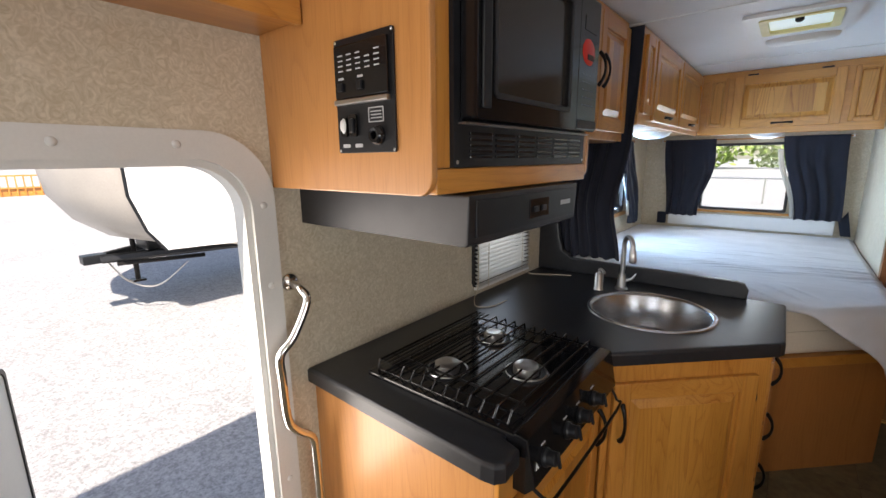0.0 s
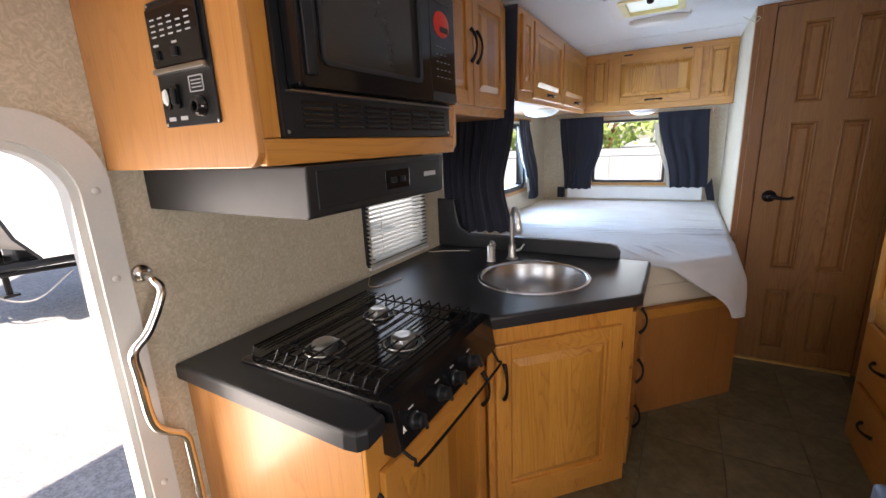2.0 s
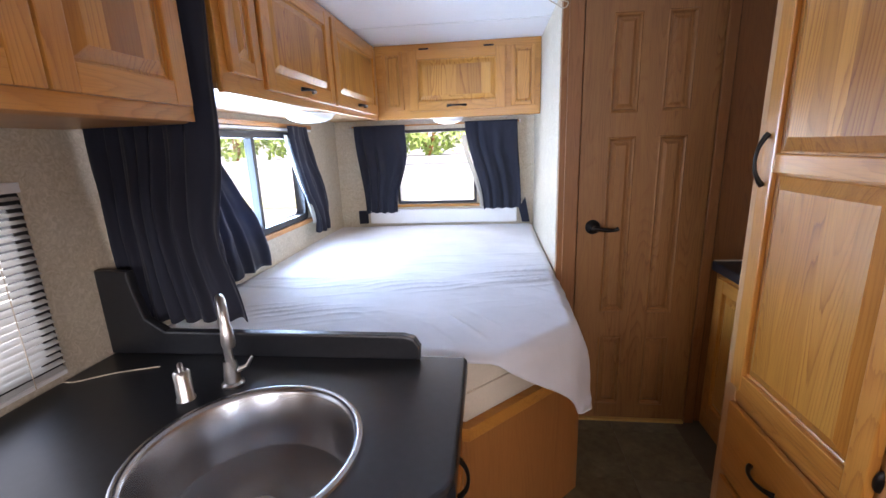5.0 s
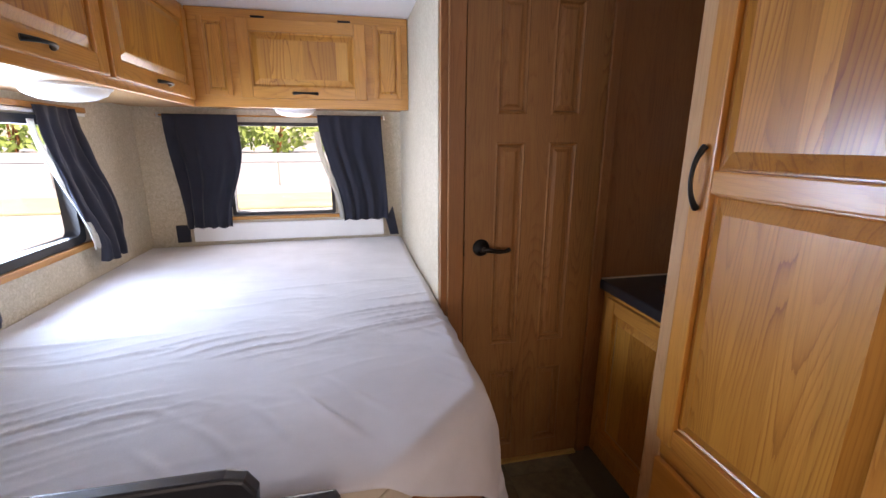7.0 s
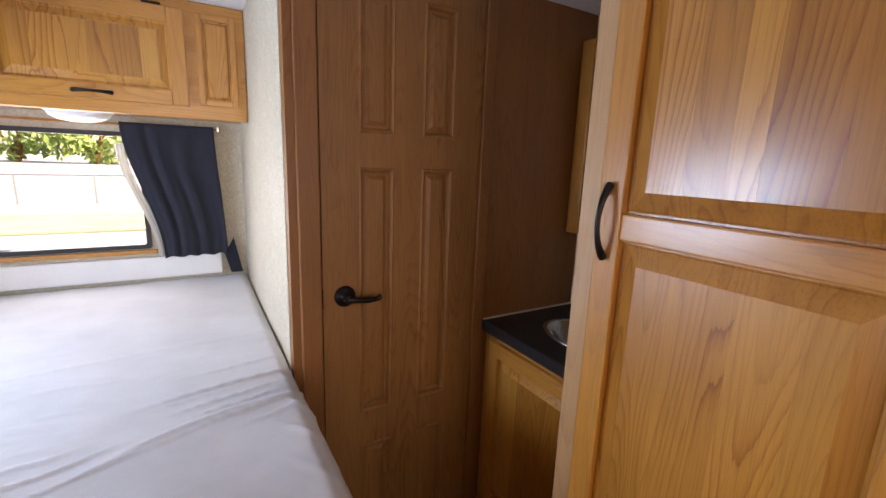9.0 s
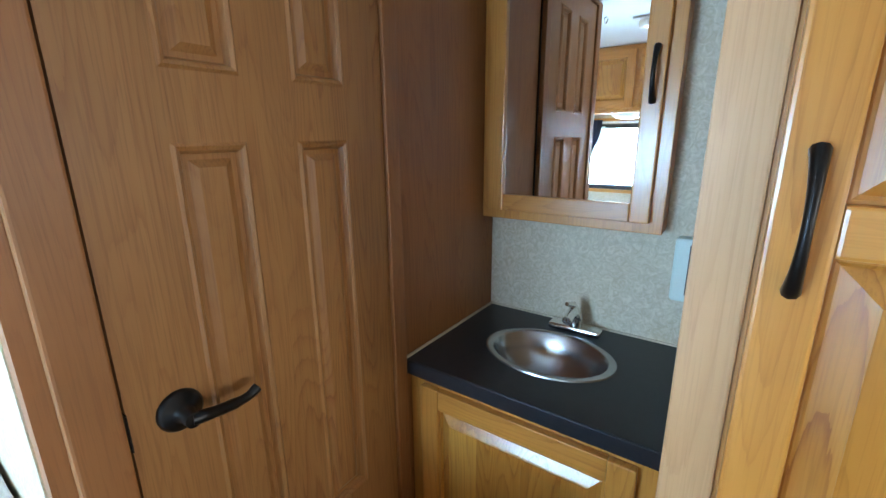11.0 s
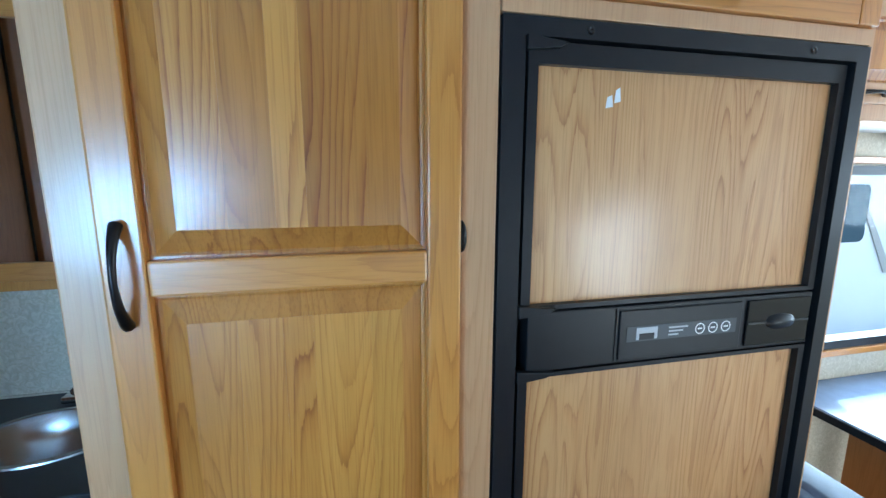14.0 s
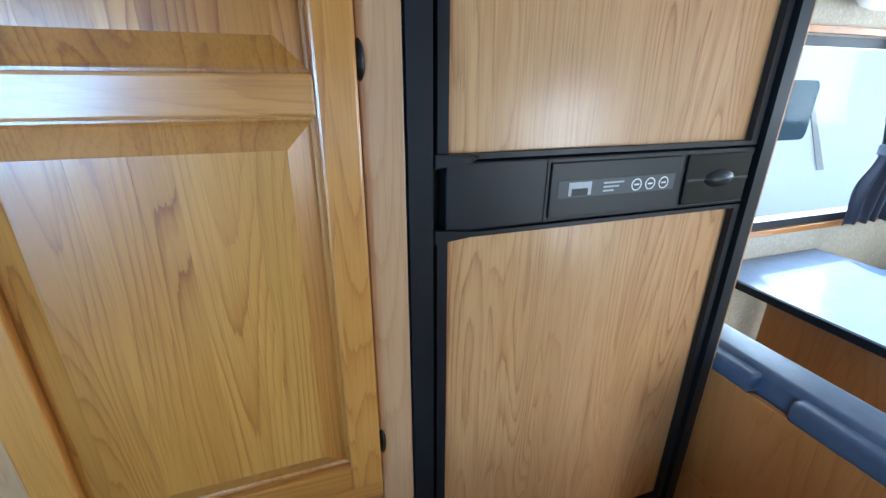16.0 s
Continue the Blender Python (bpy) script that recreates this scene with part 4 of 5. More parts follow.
for lab, a_, b_, a2, b2, sd in (("dark blue curtain tied back at the dinette window", -0.62, -0.33, -0.66, -0.30, 6), ("dark blue curtain at the front of the dinette window", -1.05, -0.78, -1.05, -0.80, 7)):
    curtain(lab, ((DX - 0.06, a_), (DX - 0.06, b_), 1.49), ((DX - 0.06, a2), (DX - 0.06, b2), 0.735), 5, 0.015, "y", sd, (0.58, 0.55, 0.5), box(DX - 0.095, DX - 0.03, (a_ + b_) / 2 - 0.075, (a_ + b_) / 2 + 0.075, 1.03, 1.075, 0.006) if sd == 6 else None)

# ---- kitchen counter ----
TOP = 0.787
t = thing("base_cabinet", "honey oak stove cabinet with a single door", "cabinet", (-0.75, 0.95, 0), "base cabinets")
part("body", box(WX + 0.001, -0.462, 0.655, 1.262, 0.0, 0.742), oak_side, t)
MS = face((-0.462, 0, 0), (0, 1, 0), (1, 0, 0))
part("face_frame", box(0.655, 1.262, 0.0, 0.742, 0, 0.012, 0.003, m=MS), oak["z"], t)
d = raised_door(MS @ Matrix.Translation((0, 0, 0.0125)), 0.69, 1.235, 0.09, 0.640, t, MATS_V, handle=(1.205, 0.56, 0.12, True))
hinge(MS @ Matrix.Translation((0, 0, 0.012)), 0.686, 0.56, d)
hinge(MS @ Matrix.Translation((0, 0, 0.012)), 0.686, 0.17, d)
CA, CB = Vector((-0.452, 1.264, 0)), Vector((-0.040, 1.675, 0))
t = thing("base_cabinet", "honey oak corner sink cabinet with a diagonal door", "cabinet", (-0.5, 1.7, 0), "base cabinets")
part("body", prism([(WX + 0.001, 1.264), (CA.x - 0.01, CA.y), (CB.x, CB.y - 0.002), (-0.040, 2.128), (WX + 0.001, 2.128)], 0.0, 0.60, "z"), oak_side, t)
part("side_panel", box(-0.058, -0.040, 1.690, 2.128, 0.6005, 0.742), oak_side, t)
part("back_panel", box(WX + 0.002, -0.0585, 2.112, 2.128, 0.6005, 0.742), oak_side, t)
dirn = (CB - CA).normalized()
MD = face(CA + Vector((dirn.y, -dirn.x, 0)) * 0.001, dirn, (dirn.y, -dirn.x, 0))
L = (CB - CA).length
part("face_frame", box(0.012, L, 0.0, 0.742, 0, 0.016, 0.003, m=MD), oak["z"], t)
d = raised_door(MD @ Matrix.Translation((0, 0, 0.0165)), 0.035, L - 0.055, 0.075, 0.685, t, MATS_V, handle=(0.062, 0.555, 0.13, True))
hinge(MD @ Matrix.Translation((0, 0, 0.016)), L - 0.05, 0.60, d)
MQ = face((-0.0395, 0, 0), (0, 1, 0), (1, 0, 0))
for v0, v1 in ((0.03, 0.235), (0.25, 0.46), (0.475, 0.70)):
    dr = part("drawer", box(1.715, 2.105, v0, v1, 0.001, 0.018, 0.004, m=MQ), oak["y"], t)
    pull(MQ @ Matrix.Translation((0, 0, 0.018)), 1.91, (v0 + v1) / 2, 0.11, dr, True)

t = thing("countertop", "black laminate corner countertop with a low backsplash", "countertop", (-0.6, 1.4, 0.75))
outline = [(WX + 0.001, 0.632), (-0.47, 0.615), (-0.44, 0.620), (-0.425, 0.640), (-0.428, 0.70), (-0.470, 0.712), (-0.470, 1.255), (-0.418, 1.262), (-0.012, 1.660), (0.000, 1.685), (-0.004, 2.13), (-0.012, 2.145), (WX + 0.001, 2.145)]
# the sink's hole is cut through the top
bm = bmesh.new()
SX, SY, SR = -0.425, 1.735, 0.232
hole = [(SX + 0.216 * math.cos(a), SY + 0.216 * math.sin(a)) for a in [2 * math.pi * k / 40 for k in range(40)]]
vo = [bm.verts.new((x, y, TOP)) for x, y in outline]
vh = [bm.verts.new((x, y, TOP)) for x, y in hole]
es = [bm.edges.new((vs[k], vs[(k + 1) % len(vs)])) for vs in (vo, vh) for k in range(len(vs))]
bmesh.ops.triangle_fill(bm, use_beauty=True, use_dissolve=False, edges=es)
g = bmesh.ops.extrude_face_region(bm, geom=bm.faces[:])
bmesh.ops.translate(bm, verts=[e for e in g["geom"] if isinstance(e, bmesh.types.BMVert)], vec=(0, 0, -0.044))
bmesh.ops.recalc_face_normals(bm, faces=bm.faces[:])
rim = [e for e in bm.edges if all(abs(v.co.z - TOP) < 1e-5 for v in e.verts) and len(e.link_faces) == 2 and e.calc_face_angle(0) > 1.0 and (e.verts[0].co.xy - Vector((SX, SY))).length > 0.23]
bmesh.ops.bevel(bm, geom=rim, offset=0.010, segments=3, profile=0.5, affect="EDGES")
part("worktop", bm, black_top, t)
part("backsplash", prism([(WX + 0.001, TOP + 0.0005), (-0.136, TOP + 0.0005), (-0.133, 0.825), (-0.150, 0.852), (-0.180, 0.860), (-0.90, 0.862), (-0.955, 0.90), (-0.975, 0.97), (-0.985, 1.045), (WX + 0.001, 1.05)], 2.112, 2.142, "y", 0.006), black_top, t)

# stove
t = thing("gas_stove", "black three-burner drop-in gas stove with wire grate", "stove", (-0.66, 0.98, 0.78))
part("cooktop", box(-0.915, -0.448, 0.712, 1.258, TOP + 0.0005, TOP + 0.014, 0.005), black_gloss, t)
part("well", box(-0.895, -0.468, 0.735, 1.235, TOP + 0.0145, TOP + 0.017, 0.001), black_gloss, t)
part("front_lip", prism([(-0.470, TOP + 0.0005), (-0.4475, TOP + 0.016), (-0.418, TOP + 0.012), (-0.398, 0.690), (-0.420, 0.665), (-0.4685, 0.665)], 0.714, 1.256, "y", 0.003), black_gloss, t, "sloping black control front")
MK = Matrix.Translation((-0.405, 0, 0.730)) @ Matrix.Rotation(radians(78), 4, "Y")
for y in (0.775, 0.895, 0.975, 1.075):
    k = part("knob", lathe([(0.021, 0.0), (0.021, 0.006), (0.017, 0.010), (0.016, 0.026), (0.012, 0.029), (0, 0.030)], (0, 0, 0), n=20, m=MK @ Matrix.Translation((0.0, y, 0.001))), black_plastic, t, "black control knob", 40)
    part("pointer", box(-0.019, 0.019, y - 0.004, y + 0.004, 0.0302, 0.037, 0.002, m=MK), black_plastic, k)
    part("label_print", box(-0.034, -0.030, y - 0.010, y + 0.010, 0.0010, 0.0016, m=MK), pale_mark, t)
part("maker_mark", prism([(0.728 - 0.0, -0.006), (0.735, 0.010), (0.742, -0.006), (0.737, -0.006), (0.735, 0.0), (0.733, -0.006)], 0.001, 0.0016, "z", m=MK @ Matrix(((0, -1, 0, 0), (1, 0, 0, 0), (0, 0, 1, 0), (0, 0, 0, 1)))), white_paint, t, "small white maker's mark")
for i, (x, y, r) in enumerate(((-0.735, 0.845, 0.036), (-0.745, 1.10, 0.032), (-0.555, 0.965, 0.036))):
    b_ = part("burner", lathe([(r * 1.75, 0.017), (r * 1.6, 0.021), (r * 1.25, 0.019), (r * 1.1, 0.018)], (x, y, TOP), n=28), black_plastic, t, "", 40)
    part("burner_cap", lathe([(r * 0.95, 0.017), (r, 0.024), (r * 0.95, 0.040), (r * 0.72, 0.045), (r * 0.3, 0.043), (0, 0.043)], (x, y, TOP), n=28), alu, b_, "bare aluminium burner cap", 40)
    part("burner_ring", tube([(x + r * 1.55 * math.cos(a), y + r * 1.55 * math.sin(a), TOP + 0.022) for a in [2 * math.pi * k / 30 for k in range(30)]], 0.0022, n=6, closed=True), nickel, b_)
GZ = TOP + 0.040
gr = part("grate", tube([(-0.897, 0.738, GZ - 0.022), (-0.897, 0.742, GZ), (-0.897, 1.226, GZ), (-0.897, 1.230, GZ - 0.022)], 0.004, n=8), black_iron, t, "black wire grate")
for x in (-0.880, -0.863, -0.846):
    part("grate_bar", tube([(x, 0.742, GZ), (x, 1.226, GZ)], 0.0028, n=6), black_iron, gr)
for k in range(10):
    x = -0.812 + k * 0.0372
    part("grate_bar", tube([(x, 0.735, GZ - 0.026), (x, 0.752, GZ), (x, 1.226, GZ), (x, 1.232, GZ - 0.02)], 0.0030, n=8), grate_wire, gr)
for y in (0.80, 1.19):
    part("grate_bar", tube([(-0.897, y, GZ - 0.006), (-0.470, y, GZ - 0.006)], 0.0032, n=6), black_iron, gr)
part("rail", tube(smooth_path([(-0.412, 0.735, 0.672), (-0.385, 0.742, 0.655), (-0.372, 0.77, 0.648), (-0.372, 1.20, 0.648), (-0.385, 1.235, 0.655), (-0.412, 1.245, 0.690)], 4), 0.0042, n=8), black_iron, t, "thin black front rail", 60)

# sink and tap
t = thing("sink", "round brushed stainless sink set into the counter", "sink", (SX, SY, TOP))
part("bowl", lathe([(SR, 0.0005), (SR - 0.002, 0.005), (SR - 0.010, 0.007), (SR - 0.018, 0.004), (SR - 0.024, -0.006), (SR - 0.028, -0.09), (SR - 0.045, -0.135), (0.12, -0.150), (0.05, -0.155), (0.04, -0.158), (0, -0.158)], (SX, SY, TOP), n=56), steel, t, "", 40)
part("drain", lathe([(0.042, -0.153), (0.040, -0.150), (0.030, -0.152), (0.012, -0.156), (0, -0.150)], (SX, SY, TOP), n=24), nickel, t, "drain basket", 40)
# flat black disc paints the shade of the drain's opening
part("drain_shade_disc", lathe([(0.024, -0.1485), (0.012, -0.1480), (0, -0.1480)], (SX, SY, TOP), n=20), rubber, t, "black disc for the shade inside the drain")
FXp, FYp = -0.600, 1.965
t = thing("kitchen_tap", "brushed nickel gooseneck pull-down tap", "tap", (FXp, FYp, TOP))
part("base", lathe([(0.028, 0.0), (0.028, 0.006), (0.021, 0.012), (0.018, 0.05), (0.016, 0.07)], (FXp, FYp, TOP + 0.0005), n=24), nickel, t, "", 40)
fd = Vector((0.62, -0.78, 0)).normalized()
pts = [Vector((FXp, FYp, TOP + 0.06)), Vector((FXp, FYp, TOP + 0.17))] + [Vector((FXp, FYp, TOP + 0.205)) + fd * (0.045 - 0.045 * math.cos(a)) + Vector((0, 0, 0.045 * math.sin(a))) for a in [math.pi * k / 8 for k in range(9)]]
tip = pts[-1]
part("neck", tube(smooth_path(pts, 2), 0.0105, n=14), nickel, t, "", 60)
part("spray_head", tube([tip, tip + Vector((0, 0, -0.02)) + fd * 0.003, tip + Vector((0, 0, -0.05)) + fd * 0.006, tip + Vector((0, 0, -0.06)) + fd * 0.006], [0.011, 0.014, 0.016, 0.013], n=16), nickel, t, "", 60)
part("lever", tube([(FXp + 0.014, FYp + 0.004, TOP + 0.04), (FXp + 0.04, FYp + 0.01, TOP + 0.05), (FXp + 0.055, FYp + 0.012, TOP + 0.075)], [0.008, 0.006, 0.004], n=10), nickel, t, "", 60)
t = thing("soap_dispenser", "brushed nickel soap dispenser pump on the counter", "soap dispenser", (-0.680, 1.895, TOP))
part("barrel", lathe([(0.022, 0.0), (0.022, 0.004), (0.019, 0.008), (0.019, 0.072), (0.014, 0.078), (0, 0.079)], (-0.680, 1.895, TOP + 0.0005), n=24), nickel, t, "", 40)
part("spout", tube(smooth_path([(-0.680, 1.895, TOP + 0.075), (-0.680, 1.895, TOP + 0.092), (-0.665, 1.878, TOP + 0.098), (-0.645, 1.857, TOP + 0.092)], 4), 0.0065, n=10), nickel, t, "", 60)

# ---- bed ----
t = thing("bed_platform", "reddish brown wood bed platform with an angled corner", "bed base", (-0.3, 3.1, 0))
plat = [(WX + 0.001, 2.150), (-0.005, 2.150), (0.395, 2.545), (0.395, 2.988), (0.357, 2.990), (0.357, RY - 0.001), (WX + 0.001, RY - 0.001)]
part("body", prism(plat, 0.0, 0.545, "z"), red_oak, t)
part("top_rail", prism([(-0.03, 2.149), (-0.004, 2.1485), (0.3965, 2.544), (0.397, 2.60), (0.36, 2.60), (-0.03, 2.19)], 0.500, 0.5455, "z", 0.003), oak["x"], t)
t = thing("mattress", "cream quilted mattress with piped edges", "mattress", (-0.3, 3.1, 0.55))
mo = [(WX + 0.012, 2.155), (-0.06, 2.155), (-0.01, 2.165), (0.335, 2.50), (0.35, 2.56), (0.350, RY - 0.035), (WX + 0.012, RY - 0.035)]
part("body", prism(mo, 0.5465, 0.770, "z", 0.035, segs=4), mattress_mat, t, "", 60)
part("piping", tube([(x, y, 0.655) for x, y in [(WX + 0.02, 2.153), (-0.06, 2.153), (-0.008, 2.164), (0.337, 2.499), (0.3525, 2.56), (0.3525, 2.98)]], 0.004, n=6), mattress_mat, t)
bm = bmesh.new()
NX, NY = 190, 260
X0, X1, Y0, Y1 = WX + 0.006, 0.415, 2.1550, RY - 0.033
grid = []
for j in range(NY + 1):
    row = []
    for i in range(NX + 1):
        u, v = i / NX, j / NY
        x, y = X0 + (X1 - X0) * u, Y0 + (Y1 - Y0) * v
        out = max(0.0, (x - y + 2.165 - 0.06) / 1.414)
        side = max(0.0, x - 0.325)
        # creases pulled across the bed, and short ones at the corner
        s1 = (y - 2.15) - 0.16 * x + 0.05 * noise.noise((x * 1.7, y * 1.7, 5))
        near = math.exp(-((s1 - 0.85) / 0.42) ** 2)
        patch = max(0.0, 0.25 + 1.3 * noise.noise((x * 2.3 + 3, y * 3.7, 4)))
        crease = (1 - abs(math.sin(21 * s1 + 2.2 * noise.noise((x * 2.2, y * 2.2, 0))))) ** 5
        folds = 0.011 * near * patch * crease
        s2 = (x + 0.9 * y) + 0.05 * noise.noise((x * 4, y * 4, 9))
        folds += 0.018 * math.exp(-((x - y + 2.35) / 0.25) ** 2) * max(0.0, 0.2 + noise.noise((x * 4, y * 4, 6))) * (1 - abs(math.sin(24 * s2))) ** 4
        s3 = (y - 2.15) - 0.30 * x + 0.035 * noise.noise((x * 3.1, y * 3.1, 15)) + 0.012 * noise.noise((x * 9, y * 9, 16))
        pull_zone = math.exp(-(((s3 - 0.62) / 0.36) ** 2)) * max(0.0, 0.15 + 1.2 * noise.noise((x * 2.0 + 8, y * 5.5, 14)))
        folds += 0.011 * pull_zone * (1 - abs(math.sin(58 * s3 + 2.0 * noise.noise((x * 1.4, y * 3, 18))))) ** 3
        folds += 0.004 * max(0.0, noise.noise((x * 3 + 1, y * 8, 21))) * (1 - abs(noise.noise((x * 7, y * 22, 22)))) ** 4
        z = 0.781 + 0.009 * noise.noise((x * 1.6, y * 1.6, 1)) + 0.003 * noise.noise((x * 7, y * 7, 2)) + folds
        z -= 12.0 * min(out, 0.05) ** 2 + max(0.0, out - 0.05) * 1.02
        z -= min(side, 0.03) * 0.5 + max(0, side - 0.03) * (1.6 + 0.9 * min(1.0, max(0.0, (3.0 - y) / 0.4)))
        edge = math.exp(-v / 0.012) * (0.010 + 0.012 * u)
        z -= edge
        over = max(0.0, out - 0.05)
        px, py = x - 0.12 * over + 0.012 * noise.noise((x * 9, y * 9, 7)) * min(1, over * 10), y + 0.80 * over
        open_side = min(1.0, max(0.0, (2.98 - y) / 0.55))
        px = min(px, 0.352 + 0.050 * open_side * open_side * (3 - 2 * open_side))
        z = max(z, 0.515 + 0.012 * noise.noise((x * 9, y * 9, 3)))
        row.append(bm.verts.new((px, py, z)))
    grid.append(row)
for r0, r1 in zip(grid, grid[1:]):
    for i in range(NX):
        bm.faces.new((r0[i], r0[i + 1], r1[i + 1], r1[i]))
sheet = one("bed_sheet", bm, sheet_cloth, "wrinkled white sheet draped loosely over the mattress", "sheet", smooth=180)
mod = sheet.modifiers.new("thickness", "SOLIDIFY")
mod.thickness = 0.005

# ---- wardrobe ----
t = thing("wardrobe", "tall honey oak wardrobe with a long door over two drawers", "wardrobe", (1.1, 2.1, 0))
part("body", box(0.826, EX - 0.001, 1.800, 2.372, 0.0, CZ - 0.001), oak_side, t)
MF = face((0.826, 0, 0), (0, -1, 0), (-1, 0, 0))
part("stile", box(-2.388, -2.330, 0.0, CZ - 0.002, -0.68, 0.006, 0.003, m=MF), oak_pale, t, "pale oak corner stile")
part("stile", box(-1.838, -1.778, 0.0, CZ - 0.002, -0.02, 0.006, 0.003, m=MF), oak_pale, t)
part("rail", box(-2.3295, -1.8385, 0.565, 0.615, -0.02, 0.005, 0.002, m=MF), oak["y"], t)
part("rail", box(-2.3295, -1.8385, 0.290, 0.305, -0.02, 0.005, 0.002, m=MF), oak["y"], t)
part("rail", box(-2.3295, -1.8385, 0.0, 0.05, -0.02, 0.005, 0.002, m=MF), oak["y"], t)
MF2 = MF @ Matrix.Translation((0, 0, 0.0065))
d = raised_door(MF2, -2.326, -1.842, 0.622, 1.915, t, MATS_V, stile=0.053, thick=0.022, mid=(1.268, 1.318), handle=(-2.299, 1.300, 0.135, True), inset=0.036)
for v in (1.335, 0.70, 1.83):
    hinge(MF2, -1.836, v, d)
for v0, v1 in ((0.055, 0.288), (0.308, 0.560)):
    dr = part("drawer", box(-2.326, -1.842, v0, v1, 0, 0.018, 0.006, m=MF2), oak["y"], t)
    pull(MF2 @ Matrix.Translation((0, 0, 0.018)), -2.12, (v0 + v1) / 2 + 0.01, 0.11, dr, False)

# ---- refrigerator ----
t = thing("refrigerator", "two-door black-framed fridge with pale wood-grain panels", "refrigerator", (1.1, 1.4, 0.2))
part("body", box(0.862, EX - 0.01, 1.072, 1.752, 0.215, 1.66), black_plastic, t)
MG = face((0.850, 0, 0), (0, -1, 0), (-1, 0, 0))
part("outer_frame", ring([(-1.775, 0.20), (-1.044, 0.20), (-1.044, 1.668), (-1.775, 1.668)], [(-1.738, 0.235), (-1.074, 0.235), (-1.074, 1.640), (-1.738, 1.640)], -0.012, 0.034, "z", m=MG), black_plastic, t, "black outer frame")
for v0, v1, nm in ((1.200, 1.636, "upper_door"), (0.24, 1.082, "lower_door")):
    dd = part(nm, ring([(-1.728, v0), (-1.080, v0), (-1.080, v1), (-1.728, v1)], [(-1.711, v0 + 0.008 if nm == "upper_door" else v0 + 0.02), (-1.095, v0 + 0.008 if nm == "upper_door" else v0 + 0.02), (-1.095, v1 - (0.033 if nm == "upper_door" else 0.008)), (-1.711, v1 - (0.033 if nm == "upper_door" else 0.008))], -0.010, 0.024, "z", m=MG), black_plastic, t, "black-edged fridge door")
    part("panel", box(-1.713, -1.093, v0 + 0.006, v1 - 0.006, -0.006, 0.010, m=MG), fridge_wood, dd, "pale wood-grain laminate panel")
bar = part("handle_bar", box(-1.715, -1.082, 1.086, 1.196, -0.010, 0.026, 0.003, m=MG), black_plastic, t, "black control band")
part("control_plate", box(-1.535, -1.262, 1.094, 1.188, 0.0262, 0.031, 0.002, m=MG), black_plastic, bar)
part("plate_gap", box(-1.541, -1.537, 1.090, 1.192, 0.0262, 0.028, m=MG), rubber, bar)
part("label_strip", box(-1.520, -1.275, 1.128, 1.157, 0.0311, 0.0318, m=MG), plain("grey_strip", (0.05, 0.055, 0.06), 0.45), bar, "grey printed strip")
part("logo_mark", box(-1.500, -1.455, 1.131, 1.154, 0.0319, 0.0325, m=MG), pale_mark, bar)
part("logo_mark", box(-1.494, -1.462, 1.131, 1.143, 0.0326, 0.0330, m=MG), black_plastic, bar)
for k in range(3):
    part("label_print", box(-1.430, -1.408 + 0.01 * k, 1.134 + k * 0.007, 1.137 + k * 0.007, 0.0319, 0.0324, m=MG), pale_mark, bar)
for k in range(3):
    part("button", ring([(0.011 * math.cos(q), 0.011 * math.sin(q)) for q in [2 * math.pi * i / 20 for i in range(20)]], [(0.009 * math.cos(q), 0.009 * math.sin(q)) for q in [2 * math.pi * i / 20 for i in range(20)]], 0.0319, 0.0326, "z", m=MG @ Matrix.Translation((-1.360 + k * 0.030, 1.142, 0))), white_paint, bar, "round white-ringed button")
    part("button_print", box(-1.365 + k * 0.030, -1.355 + k * 0.030, 1.1405, 1.1435, 0.0319, 0.0325, m=MG), white_paint, bar)
part("latch_plate", box(-1.248, -1.090, 1.094, 1.188, 0.0262, 0.031, 0.002, m=MG), black_gloss, bar)
part("latch", lathe([(0, 0.010), (0.012, 0.008), (0.017, 0)], (0, 0, 0), n=24, sx=2.2, m=MG @ Matrix.Translation((-1.165, 1.141, 0.031))), black_plastic, bar, "oval door latch", 50)
part("latch_slot", box(-1.245, -1.093, 1.139, 1.143, 0.0311, 0.0325, m=MG), rubber, bar)
for v in (1.200, 1.082, 1.630):
    part("hinge", prism([(-1.735, -0.010), (-1.68, -0.004), (-1.665, 0.004), (-1.735, 0.012)], 0.0245, 0.036, "z", 0.001, m=MG @ Matrix.Translation((0, v, 0))), black_plastic, t)
for u in (-1.63, -1.18):
    part("screw", lathe([(0.007, 0.001), (0.004, 0.0015), (0, 0.0005)], (0, 0, 0), n=12, m=MG @ Matrix.Translation((u, 1.654, 0.034))), black_gloss, t)
for u, v, w, h in ((-1.580, 1.542, 0.014, 0.022), (-1.564, 1.551, 0.012, 0.026)):
    one("sticker_residue", prism([(u, v), (u + w, v + 0.003), (u + w * 0.8, v + h), (u + 0.002, v + h * 0.8)], 0.0101, 0.0106, "z", m=MG), white_paint, "torn white sticker residue on the fridge panel", "sticker")
t = thing("fridge_cabinet", "honey oak cabinet framing the fridge", "cabinet", (1.1, 1.4, 0))
part("top", box(0.828, EX - 0.001, 1.034, 1.7775, 1.672, CZ - 0.001), oak_side, t)
part("base", box(0.828, EX - 0.001, 1.034, 1.7775, 0.0, 0.195), oak_side, t)
part("side_panel", box(0.822, EX - 0.001, 1.0315, 1.0430, 0.0, CZ - 0.002), oak_pale, t, "pale oak end panel")
MGT = face((0.828, 0, 0), (0, -1, 0), (-1, 0, 0))
part("rail", box(-1.7770, -1.044, 1.671, 1.700, 0, 0.010, 0.002, m=MGT), oak_pale, t)
